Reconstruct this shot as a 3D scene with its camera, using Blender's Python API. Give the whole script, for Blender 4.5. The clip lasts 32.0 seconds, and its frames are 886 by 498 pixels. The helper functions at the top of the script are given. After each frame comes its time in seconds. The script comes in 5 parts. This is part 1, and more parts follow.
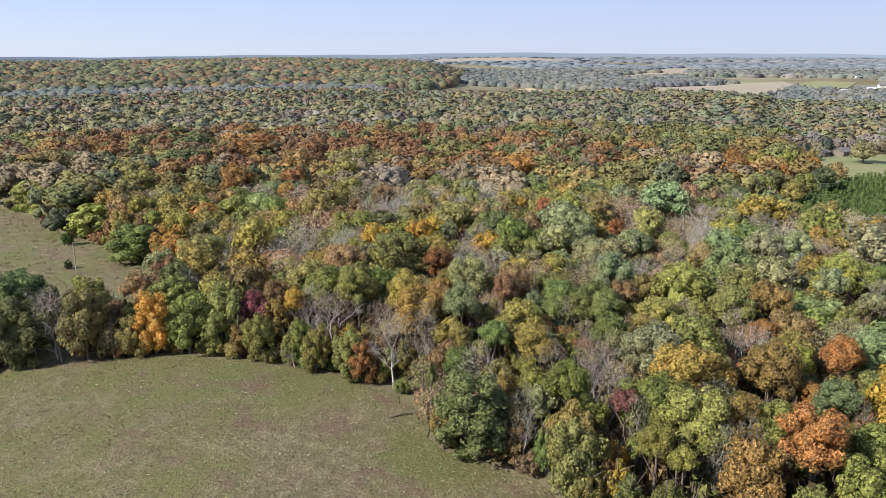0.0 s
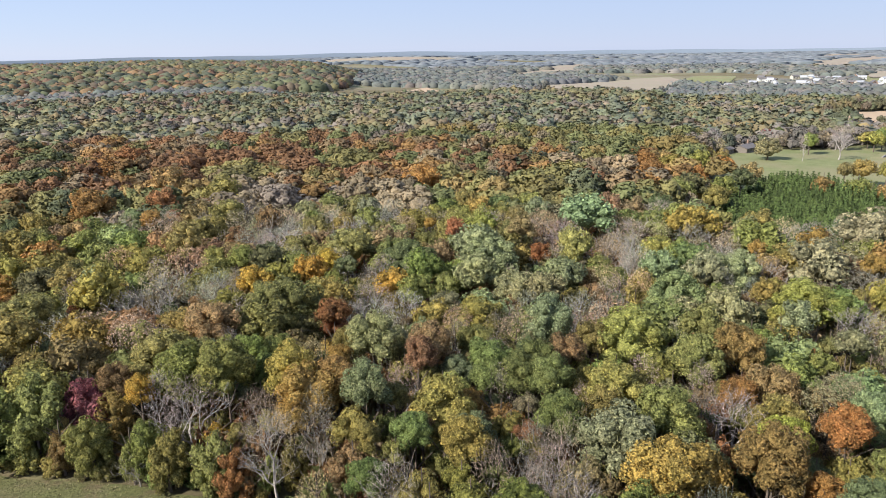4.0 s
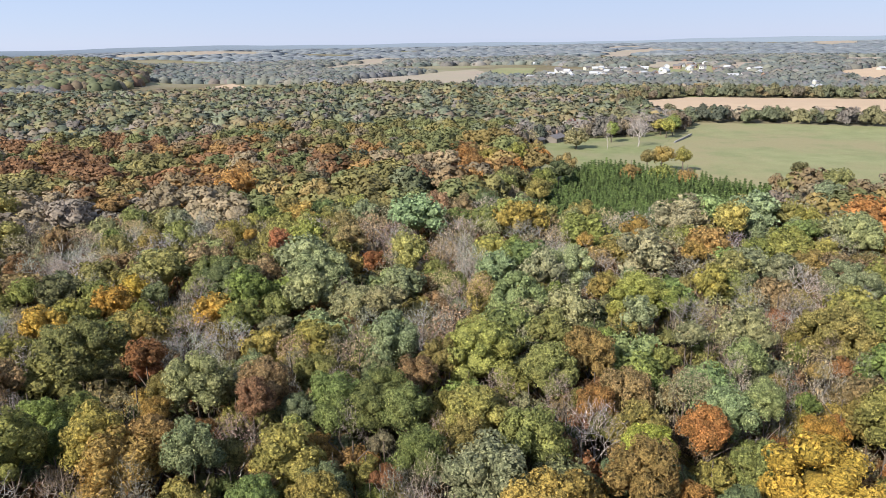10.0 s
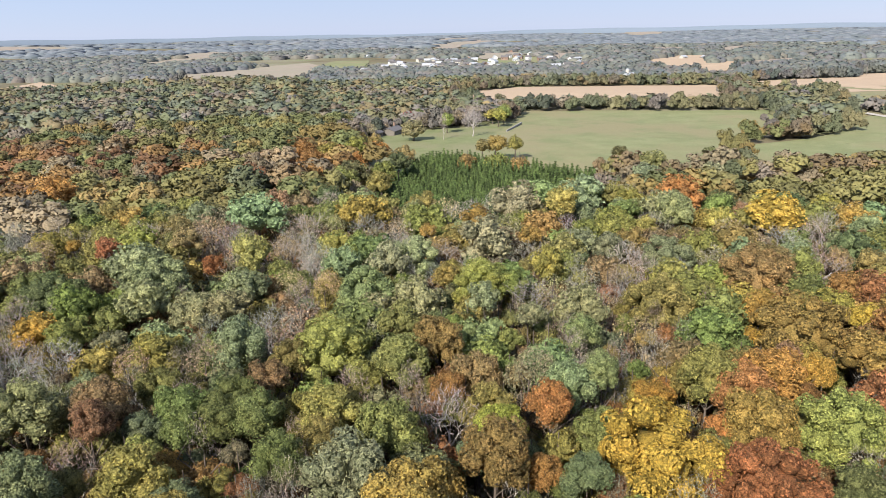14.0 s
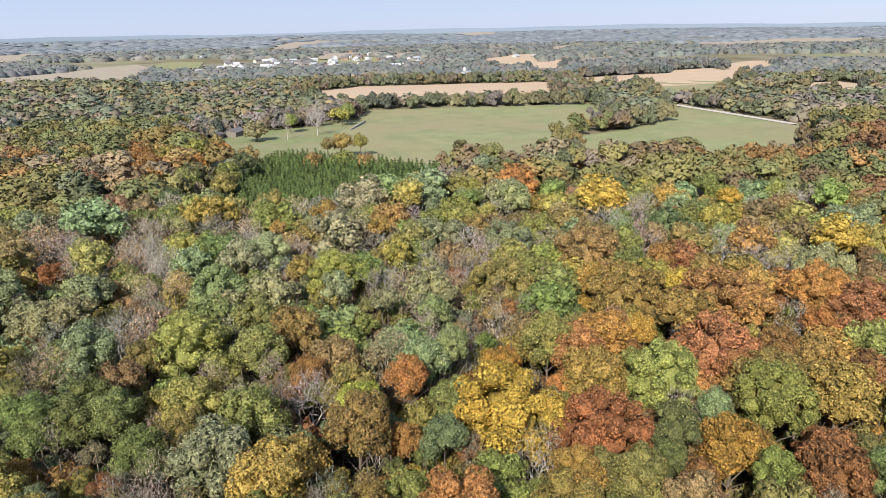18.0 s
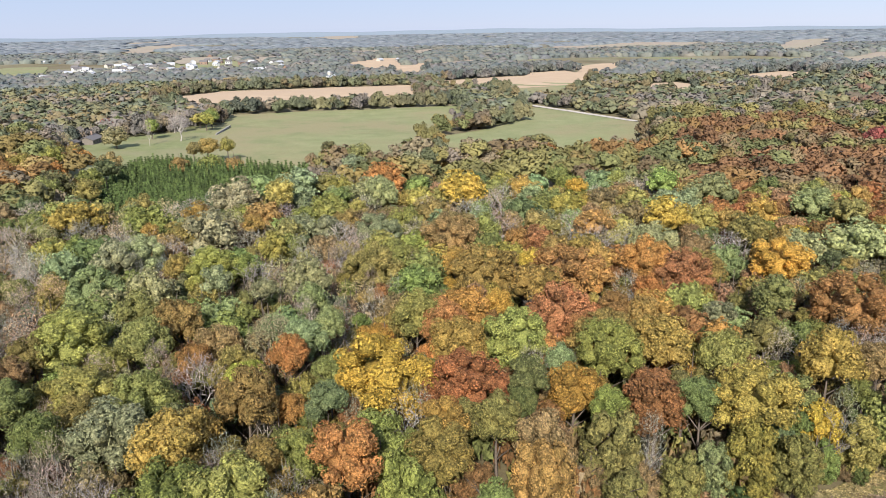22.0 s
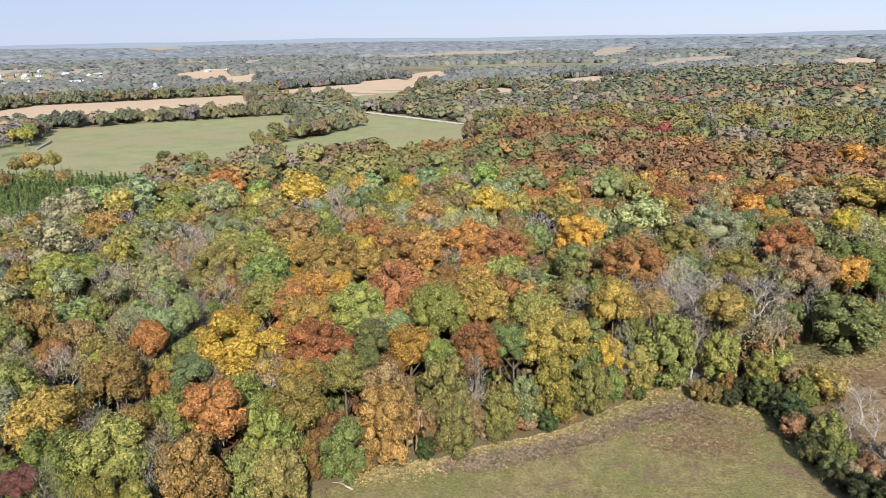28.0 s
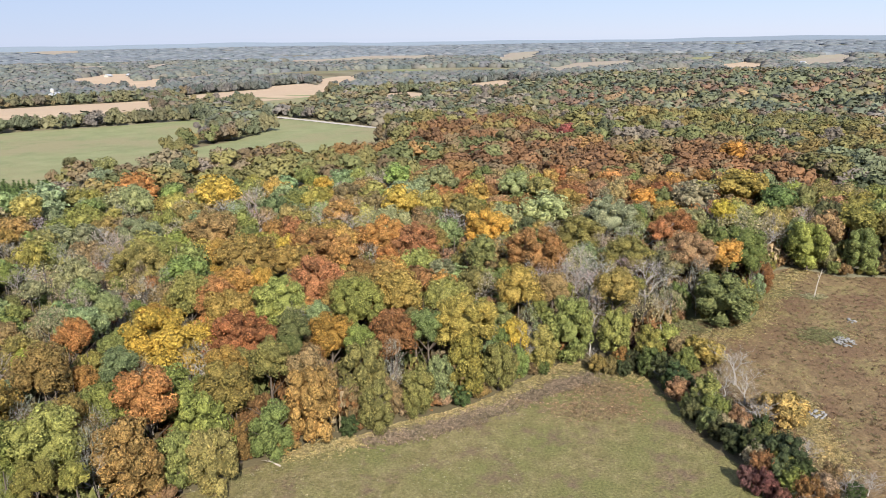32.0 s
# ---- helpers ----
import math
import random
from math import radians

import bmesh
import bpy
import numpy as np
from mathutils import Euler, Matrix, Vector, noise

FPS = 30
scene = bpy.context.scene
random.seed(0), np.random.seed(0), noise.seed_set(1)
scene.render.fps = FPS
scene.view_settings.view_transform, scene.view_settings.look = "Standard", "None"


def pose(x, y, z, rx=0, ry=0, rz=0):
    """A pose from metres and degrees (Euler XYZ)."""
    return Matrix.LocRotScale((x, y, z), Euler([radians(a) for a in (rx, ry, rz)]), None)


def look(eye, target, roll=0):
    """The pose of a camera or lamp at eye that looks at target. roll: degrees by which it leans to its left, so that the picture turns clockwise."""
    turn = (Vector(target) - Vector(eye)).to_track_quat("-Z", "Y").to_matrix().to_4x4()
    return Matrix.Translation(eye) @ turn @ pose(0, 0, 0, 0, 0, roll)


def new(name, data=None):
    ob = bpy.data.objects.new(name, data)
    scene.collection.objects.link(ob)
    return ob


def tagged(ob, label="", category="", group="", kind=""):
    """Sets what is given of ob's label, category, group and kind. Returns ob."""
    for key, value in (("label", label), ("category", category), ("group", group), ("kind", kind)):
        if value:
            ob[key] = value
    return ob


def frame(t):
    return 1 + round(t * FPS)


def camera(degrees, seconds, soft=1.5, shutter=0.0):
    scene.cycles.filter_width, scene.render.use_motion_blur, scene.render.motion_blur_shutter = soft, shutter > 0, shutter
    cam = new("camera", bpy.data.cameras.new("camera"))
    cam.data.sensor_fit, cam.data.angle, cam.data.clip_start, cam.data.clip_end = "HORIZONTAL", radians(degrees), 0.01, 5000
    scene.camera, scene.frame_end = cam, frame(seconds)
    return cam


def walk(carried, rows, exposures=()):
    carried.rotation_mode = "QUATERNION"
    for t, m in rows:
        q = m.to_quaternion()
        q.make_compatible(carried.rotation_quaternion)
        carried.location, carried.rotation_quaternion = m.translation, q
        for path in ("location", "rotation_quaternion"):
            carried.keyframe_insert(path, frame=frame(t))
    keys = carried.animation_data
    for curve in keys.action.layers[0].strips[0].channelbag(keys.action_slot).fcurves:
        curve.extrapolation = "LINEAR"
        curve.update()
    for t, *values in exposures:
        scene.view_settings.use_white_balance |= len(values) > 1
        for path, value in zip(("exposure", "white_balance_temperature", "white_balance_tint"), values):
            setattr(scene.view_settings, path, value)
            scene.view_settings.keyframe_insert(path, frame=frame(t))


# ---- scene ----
cam = camera(61.74, 32.0, soft=0.6)
PATH = [
    (0, (0.00, -0.00, 60.00), (0.00, 96.55, 33.97), -0.21),
    (1, (0.11, 8.66, 60.17), (2.64, 105.18, 34.13), -0.57),
    (2, (0.61, 16.94, 60.02), (6.58, 113.30, 33.94), -0.63),
    (3, (1.16, 24.42, 60.00), (10.95, 120.45, 33.88), -0.92),
    (4, (1.29, 30.68, 60.12), (14.50, 126.26, 33.87), -0.89),
    (5, (1.41, 35.60, 60.31), (18.55, 130.50, 33.86), -0.72),
    (6, (1.59, 39.25, 60.49), (23.14, 133.18, 33.79), -0.52),
    (7, (1.81, 42.09, 60.31), (27.17, 135.01, 33.41), -0.80),
    (8, (1.89, 42.44, 60.15), (31.13, 134.17, 33.11), -0.80),
    (9, (1.94, 42.00, 60.28), (34.64, 132.50, 33.08), -0.92),
    (10, (1.75, 42.05, 60.57), (38.06, 131.09, 33.14), -1.02),
    (11, (1.45, 42.57, 60.94), (41.74, 129.78, 33.19), -1.08),
    (12, (1.72, 42.46, 61.06), (46.62, 127.29, 32.99), -1.13),
    (13, (1.94, 42.13, 61.07), (51.57, 124.17, 32.69), -1.17),
    (14, (1.66, 41.65, 61.01), (56.01, 120.52, 32.28), -1.25),
    (15, (1.15, 41.02, 60.87), (59.93, 116.54, 31.86), -1.32),
    (16, (0.65, 40.37, 60.54), (63.25, 112.73, 31.45), -1.38),
    (17, (-0.19, 39.39, 60.28), (65.90, 108.57, 31.19), -1.36),
    (18, (-1.78, 37.63, 60.36), (67.68, 103.44, 31.30), -1.13),
    (19, (-3.71, 35.61, 60.57), (68.84, 98.01, 31.55), -0.90),
    (20, (-5.68, 33.79, 60.78), (69.61, 92.86, 31.75), -0.89),
    (21, (-7.88, 31.96, 60.95), (69.89, 87.73, 31.93), -0.92),
    (22, (-10.53, 30.00, 60.89), (69.54, 82.47, 32.00), -0.88),
    (23, (-13.29, 28.15, 60.86), (68.87, 77.38, 32.11), -0.81),
    (24, (-15.82, 26.71, 61.18), (68.16, 72.82, 32.51), -0.73),
    (25, (-18.30, 25.37, 61.47), (67.25, 68.54, 32.88), -0.67),
    (26, (-20.88, 23.85, 61.29), (65.83, 64.70, 32.79), -0.70),
    (27, (-23.09, 22.45, 61.07), (65.05, 60.27, 32.76), -0.84),
    (28, (-24.99, 21.29, 60.92), (64.76, 55.31, 32.86), -1.00),
    (29, (-27.26, 20.41, 60.81), (63.65, 51.34, 32.90), -0.89),
    (30, (-29.55, 19.66, 60.79), (62.30, 47.77, 32.99), -0.74),
    (31, (-31.70, 18.95, 60.97), (60.92, 44.54, 33.25), -0.74),
    (32, (-33.80, 18.29, 61.23), (59.46, 41.45, 33.57), -0.78),
]
walk(cam, [(t, look(eye, target, roll)) for t, eye, target, roll in PATH])

# ---- light ----
SUN_AZ, SUN_EL = radians(242), radians(35)   # clockwise from +y
world = bpy.data.worlds.new("sky")
scene.world = world
world.use_nodes = True
wn = world.node_tree.nodes
sky = wn.new("ShaderNodeTexSky")
sky.sky_type, sky.sun_disc = "NISHITA", False
sky.sun_elevation, sky.sun_rotation = SUN_EL, 2 * math.pi - SUN_AZ
sky.altitude, sky.air_density, sky.dust_density, sky.ozone_density = 800, 1.0, 0.0, 3.0
wn["Background"].inputs["Strength"].default_value = 0.078
haze = wn.new("ShaderNodeMix")   # an even pale haze veils the blue all round
haze.data_type = "RGBA"
haze.inputs[0].default_value, haze.inputs[7].default_value = 0.8, (3.7, 4.5, 6.7, 1)
world.node_tree.links.new(sky.outputs[0], haze.inputs[6])
world.node_tree.links.new(haze.outputs[2], wn["Background"].inputs["Color"])
sun = new("sun", bpy.data.lights.new("sun", "SUN"))
sun.data.energy, sun.data.angle, sun.data.color = 5.0, radians(0.55), (1.0, 0.95, 0.87)
away = Vector((math.sin(SUN_AZ) * math.cos(SUN_EL), math.cos(SUN_AZ) * math.cos(SUN_EL), math.sin(SUN_EL)))
sun.matrix_basis = look(away * 200, (0, 0, 0))
scene.view_settings.exposure = 0.85

# ---- materials ----


def material(name, rough=0.9):
    m = bpy.data.materials.new(name)
    m.use_nodes = True
    b = m.node_tree.nodes["Principled BSDF"]
    b.inputs["Roughness"].default_value = rough
    b.inputs["Specular IOR Level"].default_value = 0.25
    return m, m.node_tree.nodes, m.node_tree.links, b


def noise_node(n, l, scale, detail=4.0, rough=0.6, coord="Object"):
    tc, nz = n.new("ShaderNodeTexCoord"), n.new("ShaderNodeTexNoise")
    nz.inputs["Scale"].default_value, nz.inputs["Detail"].default_value = scale, detail
    nz.inputs["Roughness"].default_value = rough
    l.new(tc.outputs[coord], nz.inputs["Vector"])
    return nz.outputs["Fac"]


def ramp(n, l, fac, stops):
    r = n.new("ShaderNodeValToRGB")
    while len(r.color_ramp.elements) < len(stops):
        r.color_ramp.elements.new(0.5)
    for e, (p, c) in zip(r.color_ramp.elements, stops):
        e.position, e.color = p, (*c, 1)
    l.new(fac, r.inputs[0])
    return r.outputs[0]


def mixed(n, l, fac, a, b, blend="MIX"):
    mx = n.new("ShaderNodeMix")
    mx.data_type, mx.blend_type = "RGBA", blend
    for s, v in ((0, fac), (6, a), (7, b)):
        if isinstance(v, (int, float)):
            mx.inputs[s].default_value = v
        elif isinstance(v, tuple):
            mx.inputs[s].default_value = (*v, 1)
        else:
            l.new(v, mx.inputs[s])
    return mx.outputs[2]


def bumped(n, l, b, fac, strength, distance):
    bp = n.new("ShaderNodeBump")
    bp.inputs["Strength"].default_value, bp.inputs["Distance"].default_value = strength, distance
    l.new(fac, bp.inputs["Height"])
    l.new(bp.outputs[0], b.inputs["Normal"])


def foliage(name, by_object, glow=0.26, speckle=15.0, bump=0.3, bough_scale=1.6, contrast=1.0):
    """Leaves: the tree's own colour, varied leaf by leaf and bough by bough, partly let through by light."""
    m, n, l, b = material(name, 0.75)
    if by_object:
        info = n.new("ShaderNodeObjectInfo")
        base, rnd = info.outputs["Color"], info.outputs["Random"]
    else:
        at = n.new("ShaderNodeAttribute")
        at.attribute_name = "tint"
        base, rnd = at.outputs["Color"], None
    geo = n.new("ShaderNodeNewGeometry")
    even = lambda c: tuple(1 + (u - 1) * contrast for u in c)
    isl = ramp(n, l, geo.outputs["Random Per Island"], [(0.0, even((0.5, 0.52, 0.5))), (0.5, (1.0, 1.0, 1.0)), (1.0, even((1.5, 1.47, 1.42)))])
    col = mixed(n, l, 1.0, base, isl, "MULTIPLY")
    bough = ramp(n, l, noise_node(n, l, bough_scale, 3.0), [(0.3, (0.72, 0.78, 0.75)), (0.55, (1.0, 1.0, 1.0)), (0.75, (1.26, 1.15, 1.04))])
    col = mixed(n, l, 0.8, col, bough, "MULTIPLY")
    if rnd:
        hue = n.new("ShaderNodeHueSaturation")
        mr = n.new("ShaderNodeMapRange")
        mr.inputs["To Min"].default_value, mr.inputs["To Max"].default_value = 0.8, 1.2
        l.new(rnd, mr.inputs["Value"])
        l.new(mr.outputs[0], hue.inputs["Value"])
        l.new(col, hue.inputs["Color"])
        col = hue.outputs[0]
    speck = noise_node(n, l, speckle, 5.0, 0.7)
    col = mixed(n, l, 0.9, col, ramp(n, l, speck, [(0.34, even((0.3, 0.32, 0.3))), (0.5, (1.0, 1.0, 1.0)), (0.66, even((1.72, 1.68, 1.58)))]), "MULTIPLY")
    bumped(n, l, b, speck, 1.0, bump)
    l.new(col, b.inputs["Base Color"])
    tl, mx = n.new("ShaderNodeBsdfTranslucent"), n.new("ShaderNodeMixShader")
    l.new(col, tl.inputs["Color"])
    mx.inputs[0].default_value = glow
    l.new(b.outputs[0], mx.inputs[1])
    l.new(tl.outputs[0], mx.inputs[2])
    l.new(mx.outputs[0], n["Material Output"].inputs["Surface"])
    return m


def ground_like(name, stops, scale, patch, patch_scale, grain=0.35, bump=0.25, third=None):
    """Soil, grass or litter: three scales of patches."""
    m, n, l, b = material(name, 0.95)
    col = ramp(n, l, noise_node(n, l, scale, 6.0, 0.65), stops)
    big = noise_node(n, l, patch_scale, 5.0, 0.6)
    f = ramp(n, l, big, [(0.42, (0, 0, 0)), (0.6, (1, 1, 1))])
    col = mixed(n, l, f, col, patch)
    if third:
        g = ramp(n, l, noise_node(n, l, patch_scale * 2.7, 4.0, 0.7), [(0.52, (0, 0, 0)), (0.66, (0.85, 0.85, 0.85))])
        col = mixed(n, l, g, col, third)
    fine = noise_node(n, l, 2.3, 4.0, 0.75)
    col = mixed(n, l, grain, col, ramp(n, l, fine, [(0.3, (0.35, 0.35, 0.35)), (0.55, (1, 1, 1)), (0.75, (1.7, 1.7, 1.6))]), "MULTIPLY")
    l.new(col, b.inputs["Base Color"])
    bumped(n, l, b, fine, bump, 0.5)
    return m


def plain(name, col, rough=0.7, var=0.25, scale=3.0):
    m, n, l, b = material(name, rough)
    f = noise_node(n, l, scale, 5.0)
    c = mixed(n, l, ramp(n, l, f, [(0.35, (0, 0, 0)), (0.7, (1, 1, 1))]), tuple(v * (1 - var) for v in col), tuple(min(1, v * (1 + var)) for v in col))
    l.new(c, b.inputs["Base Color"])
    return m


LEAF = foliage("leaves", True, speckle=30.0, contrast=1.15)
LEAF_FAR = foliage("woodland_leaves", False, 0.14, 1.5, 0.8, 0.12, 0.75)
LEAF_SOFT = foliage("far_canopy_leaves", False, 0.12, 1.2, 0.12, 0.05, 0.4)
LEAF_EVEN = foliage("distant_canopy_leaves", False, 0.25, 0.3, 0.05, 0.02, 0.3)
BARK = plain("bark", (0.12, 0.095, 0.075), 0.9, 0.4, 6)
PALE_BARK = plain("pale_bark", (0.37, 0.335, 0.3), 0.9, 0.35, 4)
LITTER = ground_like("forest_floor_and_far_land", [(0.3, (0.09, 0.075, 0.04)), (0.55, (0.15, 0.12, 0.065)), (0.8, (0.18, 0.15, 0.085))], 0.02, (0.21, 0.19, 0.12), 0.0042, 0.35, 0.25, (0.17, 0.19, 0.08))
MEADOW = ground_like("meadow_grass", [(0.3, (0.11, 0.094, 0.045)), (0.5, (0.165, 0.138, 0.075)), (0.72, (0.245, 0.205, 0.125))], 0.5, (0.13, 0.134, 0.05), 0.055, 0.75, 0.9, (0.15, 0.1, 0.065))
# like the meadow's grass, in lighter tones
EAST_MEADOW = ground_like("lighter_meadow_grass", [(0.3, (0.155, 0.132, 0.05)), (0.5, (0.225, 0.188, 0.08)), (0.72, (0.3, 0.25, 0.12))], 0.5, (0.18, 0.174, 0.06), 0.06, 0.75, 0.9, (0.185, 0.125, 0.08))
VERGE = ground_like("dry_grass_verge", [(0.3, (0.18, 0.14, 0.068)), (0.5, (0.24, 0.19, 0.098)), (0.72, (0.31, 0.25, 0.14))], 0.6, (0.19, 0.17, 0.075), 0.1, 0.6, 0.6)
DRY = ground_like("dry_prairie", [(0.3, (0.14, 0.092, 0.045)), (0.5, (0.225, 0.155, 0.076)), (0.72, (0.32, 0.235, 0.115))], 0.5, (0.18, 0.108, 0.06), 0.05, 0.75, 0.9, (0.265, 0.215, 0.09))
PASTURE = ground_like("pasture_grass", [(0.3, (0.17, 0.18, 0.08)), (0.55, (0.205, 0.215, 0.1)), (0.8, (0.26, 0.245, 0.13))], 0.08, (0.225, 0.2, 0.105), 0.016, 0.3, 0.1, (0.165, 0.18, 0.08))
LAWN = ground_like("lawn_grass", [(0.3, (0.13, 0.15, 0.06)), (0.6, (0.18, 0.195, 0.085)), (0.8, (0.24, 0.22, 0.12))], 0.15, (0.2, 0.19, 0.1), 0.03, 0.25, 0.1)
STUBBLE = ground_like("harvested_field", [(0.3, (0.35, 0.255, 0.17)), (0.6, (0.42, 0.31, 0.21)), (0.8, (0.47, 0.365, 0.26))], 0.05, (0.38, 0.28, 0.19), 0.01, 0.15, 0.1)
FALLOW = ground_like("fallow_field", [(0.3, (0.25, 0.2, 0.16)), (0.6, (0.3, 0.245, 0.19)), (0.8, (0.34, 0.295, 0.22))], 0.03, (0.27, 0.235, 0.17), 0.006, 0.2, 0.1)
GRAVEL = plain("gravel", (0.42, 0.38, 0.33), 0.95, 0.25, 1.5)

# ---- mesh helpers ----


def fast_mesh(name, verts, faces, tint=None):
    """A mesh from arrays of corners and triangles."""
    me = bpy.data.meshes.new(name)
    verts, faces = np.asarray(verts, np.float32), np.asarray(faces, np.int32)
    me.vertices.add(len(verts))
    me.vertices.foreach_set("co", verts.ravel())
    k = faces.shape[1]
    me.loops.add(faces.size)
    me.loops.foreach_set("vertex_index", faces.ravel())
    me.polygons.add(len(faces))
    me.polygons.foreach_set("loop_start", np.arange(0, faces.size, k, dtype=np.int32))
    me.polygons.foreach_set("use_smooth", np.ones(len(faces), dtype=bool))
    if tint is not None:
        a = me.color_attributes.new("tint", "FLOAT_COLOR", "POINT")
        a.data.foreach_set("color", np.c_[tint, np.ones(len(tint))].astype(np.float32).ravel())
    me.update(calc_edges=True)
    me.validate()
    return me


def rounded(me, mat, mid, amount):
    """Canopy shading: each spray's normal leans out from the middle of its crown."""
    n = len(me.vertices)
    own, co = np.empty(3 * n, np.float32), np.empty(3 * n, np.float32)
    me.vertices.foreach_get("normal", own)
    me.vertices.foreach_get("co", co)
    out = unit(co.reshape(-1, 3) - mid)
    me.normals_split_custom_set_from_vertices(unit(own.reshape(-1, 3) * (1 - amount) + out * amount))
    me.materials.append(mat)
    return me


def with_material(me, mat):
    me.materials.append(mat)
    return me


def part(name, bm, mat, parent, label=""):
    """One mesh object under a thing or a part, from a bmesh or from mesh data."""
    if isinstance(bm, bmesh.types.BMesh):
        me = bpy.data.meshes.new(name)
        bm.to_mesh(me)
        bm.free()
        me.materials.append(mat)
    else:
        me = bm
    ob = new(name, me)
    ob.parent = parent
    if label:
        ob["label"] = label
    return ob


def thing(name, x, y, z, turn=0.0, size=1.0, **tags):
    ob = new(name)
    ob.empty_display_size = 0.3
    ob.matrix_basis = pose(x, y, z, 0, 0, turn) @ Matrix.Scale(size, 4)
    return tagged(ob, **tags)


def box_into(bm, x0, y0, z0, x1, y1, z1):
    m = Matrix.Translation(((x0 + x1) / 2, (y0 + y1) / 2, (z0 + z1) / 2)) @ Matrix.Diagonal((abs(x1 - x0), abs(y1 - y0), abs(z1 - z0), 1))
    bmesh.ops.create_cube(bm, size=1, matrix=m)
    return bm


def tube(path, radii, sides=5):
    """Corners and triangles of a tapering tube along a path."""
    path = [Vector(p) for p in path]
    vs, fs = [], []
    for i, (p, r) in enumerate(zip(path, radii)):
        d = (path[min(i + 1, len(path) - 1)] - path[max(i - 1, 0)]).normalized()
        a = d.orthogonal().normalized()
        b = d.cross(a)
        for s in range(sides):
            t = 2 * math.pi * s / sides
            vs.append(p + r * (math.cos(t) * a + math.sin(t) * b))
    for i in range(len(path) - 1):
        for s in range(sides):
            a0, a1 = i * sides + s, i * sides + (s + 1) % sides
            fs += [(a0, a1, a1 + sides), (a0, a1 + sides, a0 + sides)]
    return vs, fs


def joined(pieces):
    vs, fs, k = [], [], 0
    for v, f in pieces:
        vs.extend(v)
        fs.extend(tuple(i + k for i in t) for t in f)
        k += len(v)
    return vs, fs


PHI = (1 + 5 ** 0.5) / 2
ICO_V = np.array([(-1, PHI, 0), (1, PHI, 0), (-1, -PHI, 0), (1, -PHI, 0), (0, -1, PHI), (0, 1, PHI), (0, -1, -PHI), (0, 1, -PHI), (PHI, 0, -1), (PHI, 0, 1), (-PHI, 0, -1), (-PHI, 0, 1)]) / math.hypot(1, PHI)
ICO_F = np.array([(0, 11, 5), (0, 5, 1), (0, 1, 7), (0, 7, 10), (0, 10, 11), (1, 5, 9), (5, 11, 4), (11, 10, 2), (10, 7, 6), (7, 1, 8), (3, 9, 4), (3, 4, 2), (3, 2, 6), (3, 6, 8), (3, 8, 9), (4, 9, 5), (2, 4, 11), (6, 2, 10), (8, 6, 7), (9, 8, 1)])


def unit(v):
    return v / np.maximum(np.linalg.norm(v, axis=-1, keepdims=True), 1e-9)


def split_ico():
    """A ball of eighty faces."""
    v, f, seen = [tuple(p) for p in ICO_V], [], {}

    def mid(i, j):
        key = (min(i, j), max(i, j))
        if key not in seen:
            m = unit((np.array(v[i]) + np.array(v[j])) / 2)
            seen[key] = len(v)
            v.append(tuple(m))
        return seen[key]

    for a, b, c in ICO_F.tolist():
        ab, bc, ca = mid(a, b), mid(b, c), mid(c, a)
        f += [(a, ab, ca), (b, bc, ab), (c, ca, bc), (ab, bc, ca)]
    return np.array(v), np.array(f)


BALL_V, BALL_F = split_ico()


def leaf_crown(rng, lobes, cards, card, low=-0.55, lobe=0.3, reach=0.7, core=0.55, tall=1.0, fine=False, clump=0.84, jitter=0.5):
    """A crown of radius about one: leafy clumps round an uneven dome, made of many small leaf sprays about a dark heart."""
    hv, hf = (BALL_V, BALL_F) if fine else (ICO_V, ICO_F)
    heart = hv * core * rng.uniform(0.8, 1.15, (len(hv), 1)) * (1, 1, tall)
    if low > -0.3:
        heart[:, 2] = np.maximum(heart[:, 2], low - 0.25)
    vs, fs, k = [heart], [hf], len(hv)
    for i in range(lobes):
        u = (i + 0.5) / lobes
        z = 1 - (1 - low) * u
        t = i * 2.39996 + rng.uniform(-0.4, 0.4)
        s = math.sqrt(max(0.0, 1 - z * z))
        d = np.array([s * math.cos(t), s * math.sin(t), z])
        c = d * reach * rng.uniform(0.74, 1.12)
        c[2] *= tall
        r = lobe * rng.uniform(0.75, 1.3)
        if clump:
            vs.append(c + ICO_V * r * clump * rng.uniform(0.8, 1.12, (12, 1)))
            fs.append(ICO_F + k)
            k += 12
        n = max(1, round(cards / lobes * (r / lobe) ** 2))
        q = unit(rng.normal(size=(n, 3)) + 0.7 * d + (0, 0, 0.15))
        p = c + q * r * rng.uniform(0.82, 1.18, (n, 1))
        nor = unit(q + jitter * rng.normal(size=(n, 3)) + (0, 0, 0.25))
        a = unit(np.cross(nor, rng.normal(size=(n, 3))))
        b = np.cross(nor, a)
        sz = card * rng.uniform(0.6, 1.4, (n, 1))
        tri = np.stack([p + a * sz, p - a * sz * 0.7 + b * sz * 0.75, p - a * sz * 0.6 - b * sz * 0.7 + nor * sz * 0.25], 1)
        vs.append(tri.reshape(-1, 3))
        fs.append(k + 3 * np.arange(n)[:, None] + np.arange(3))
        k += 3 * n
    return np.concatenate(vs), np.concatenate(fs)


OCTA_V = np.array([(1, 0, 0), (-1, 0, 0), (0, 1, 0), (0, -1, 0), (0, 0, 1), (0, 0, -1)], float)
OCTA_F = np.array([(0, 2, 4), (2, 1, 4), (1, 3, 4), (3, 0, 4), (2, 0, 5), (1, 2, 5), (3, 1, 5), (0, 3, 5)])


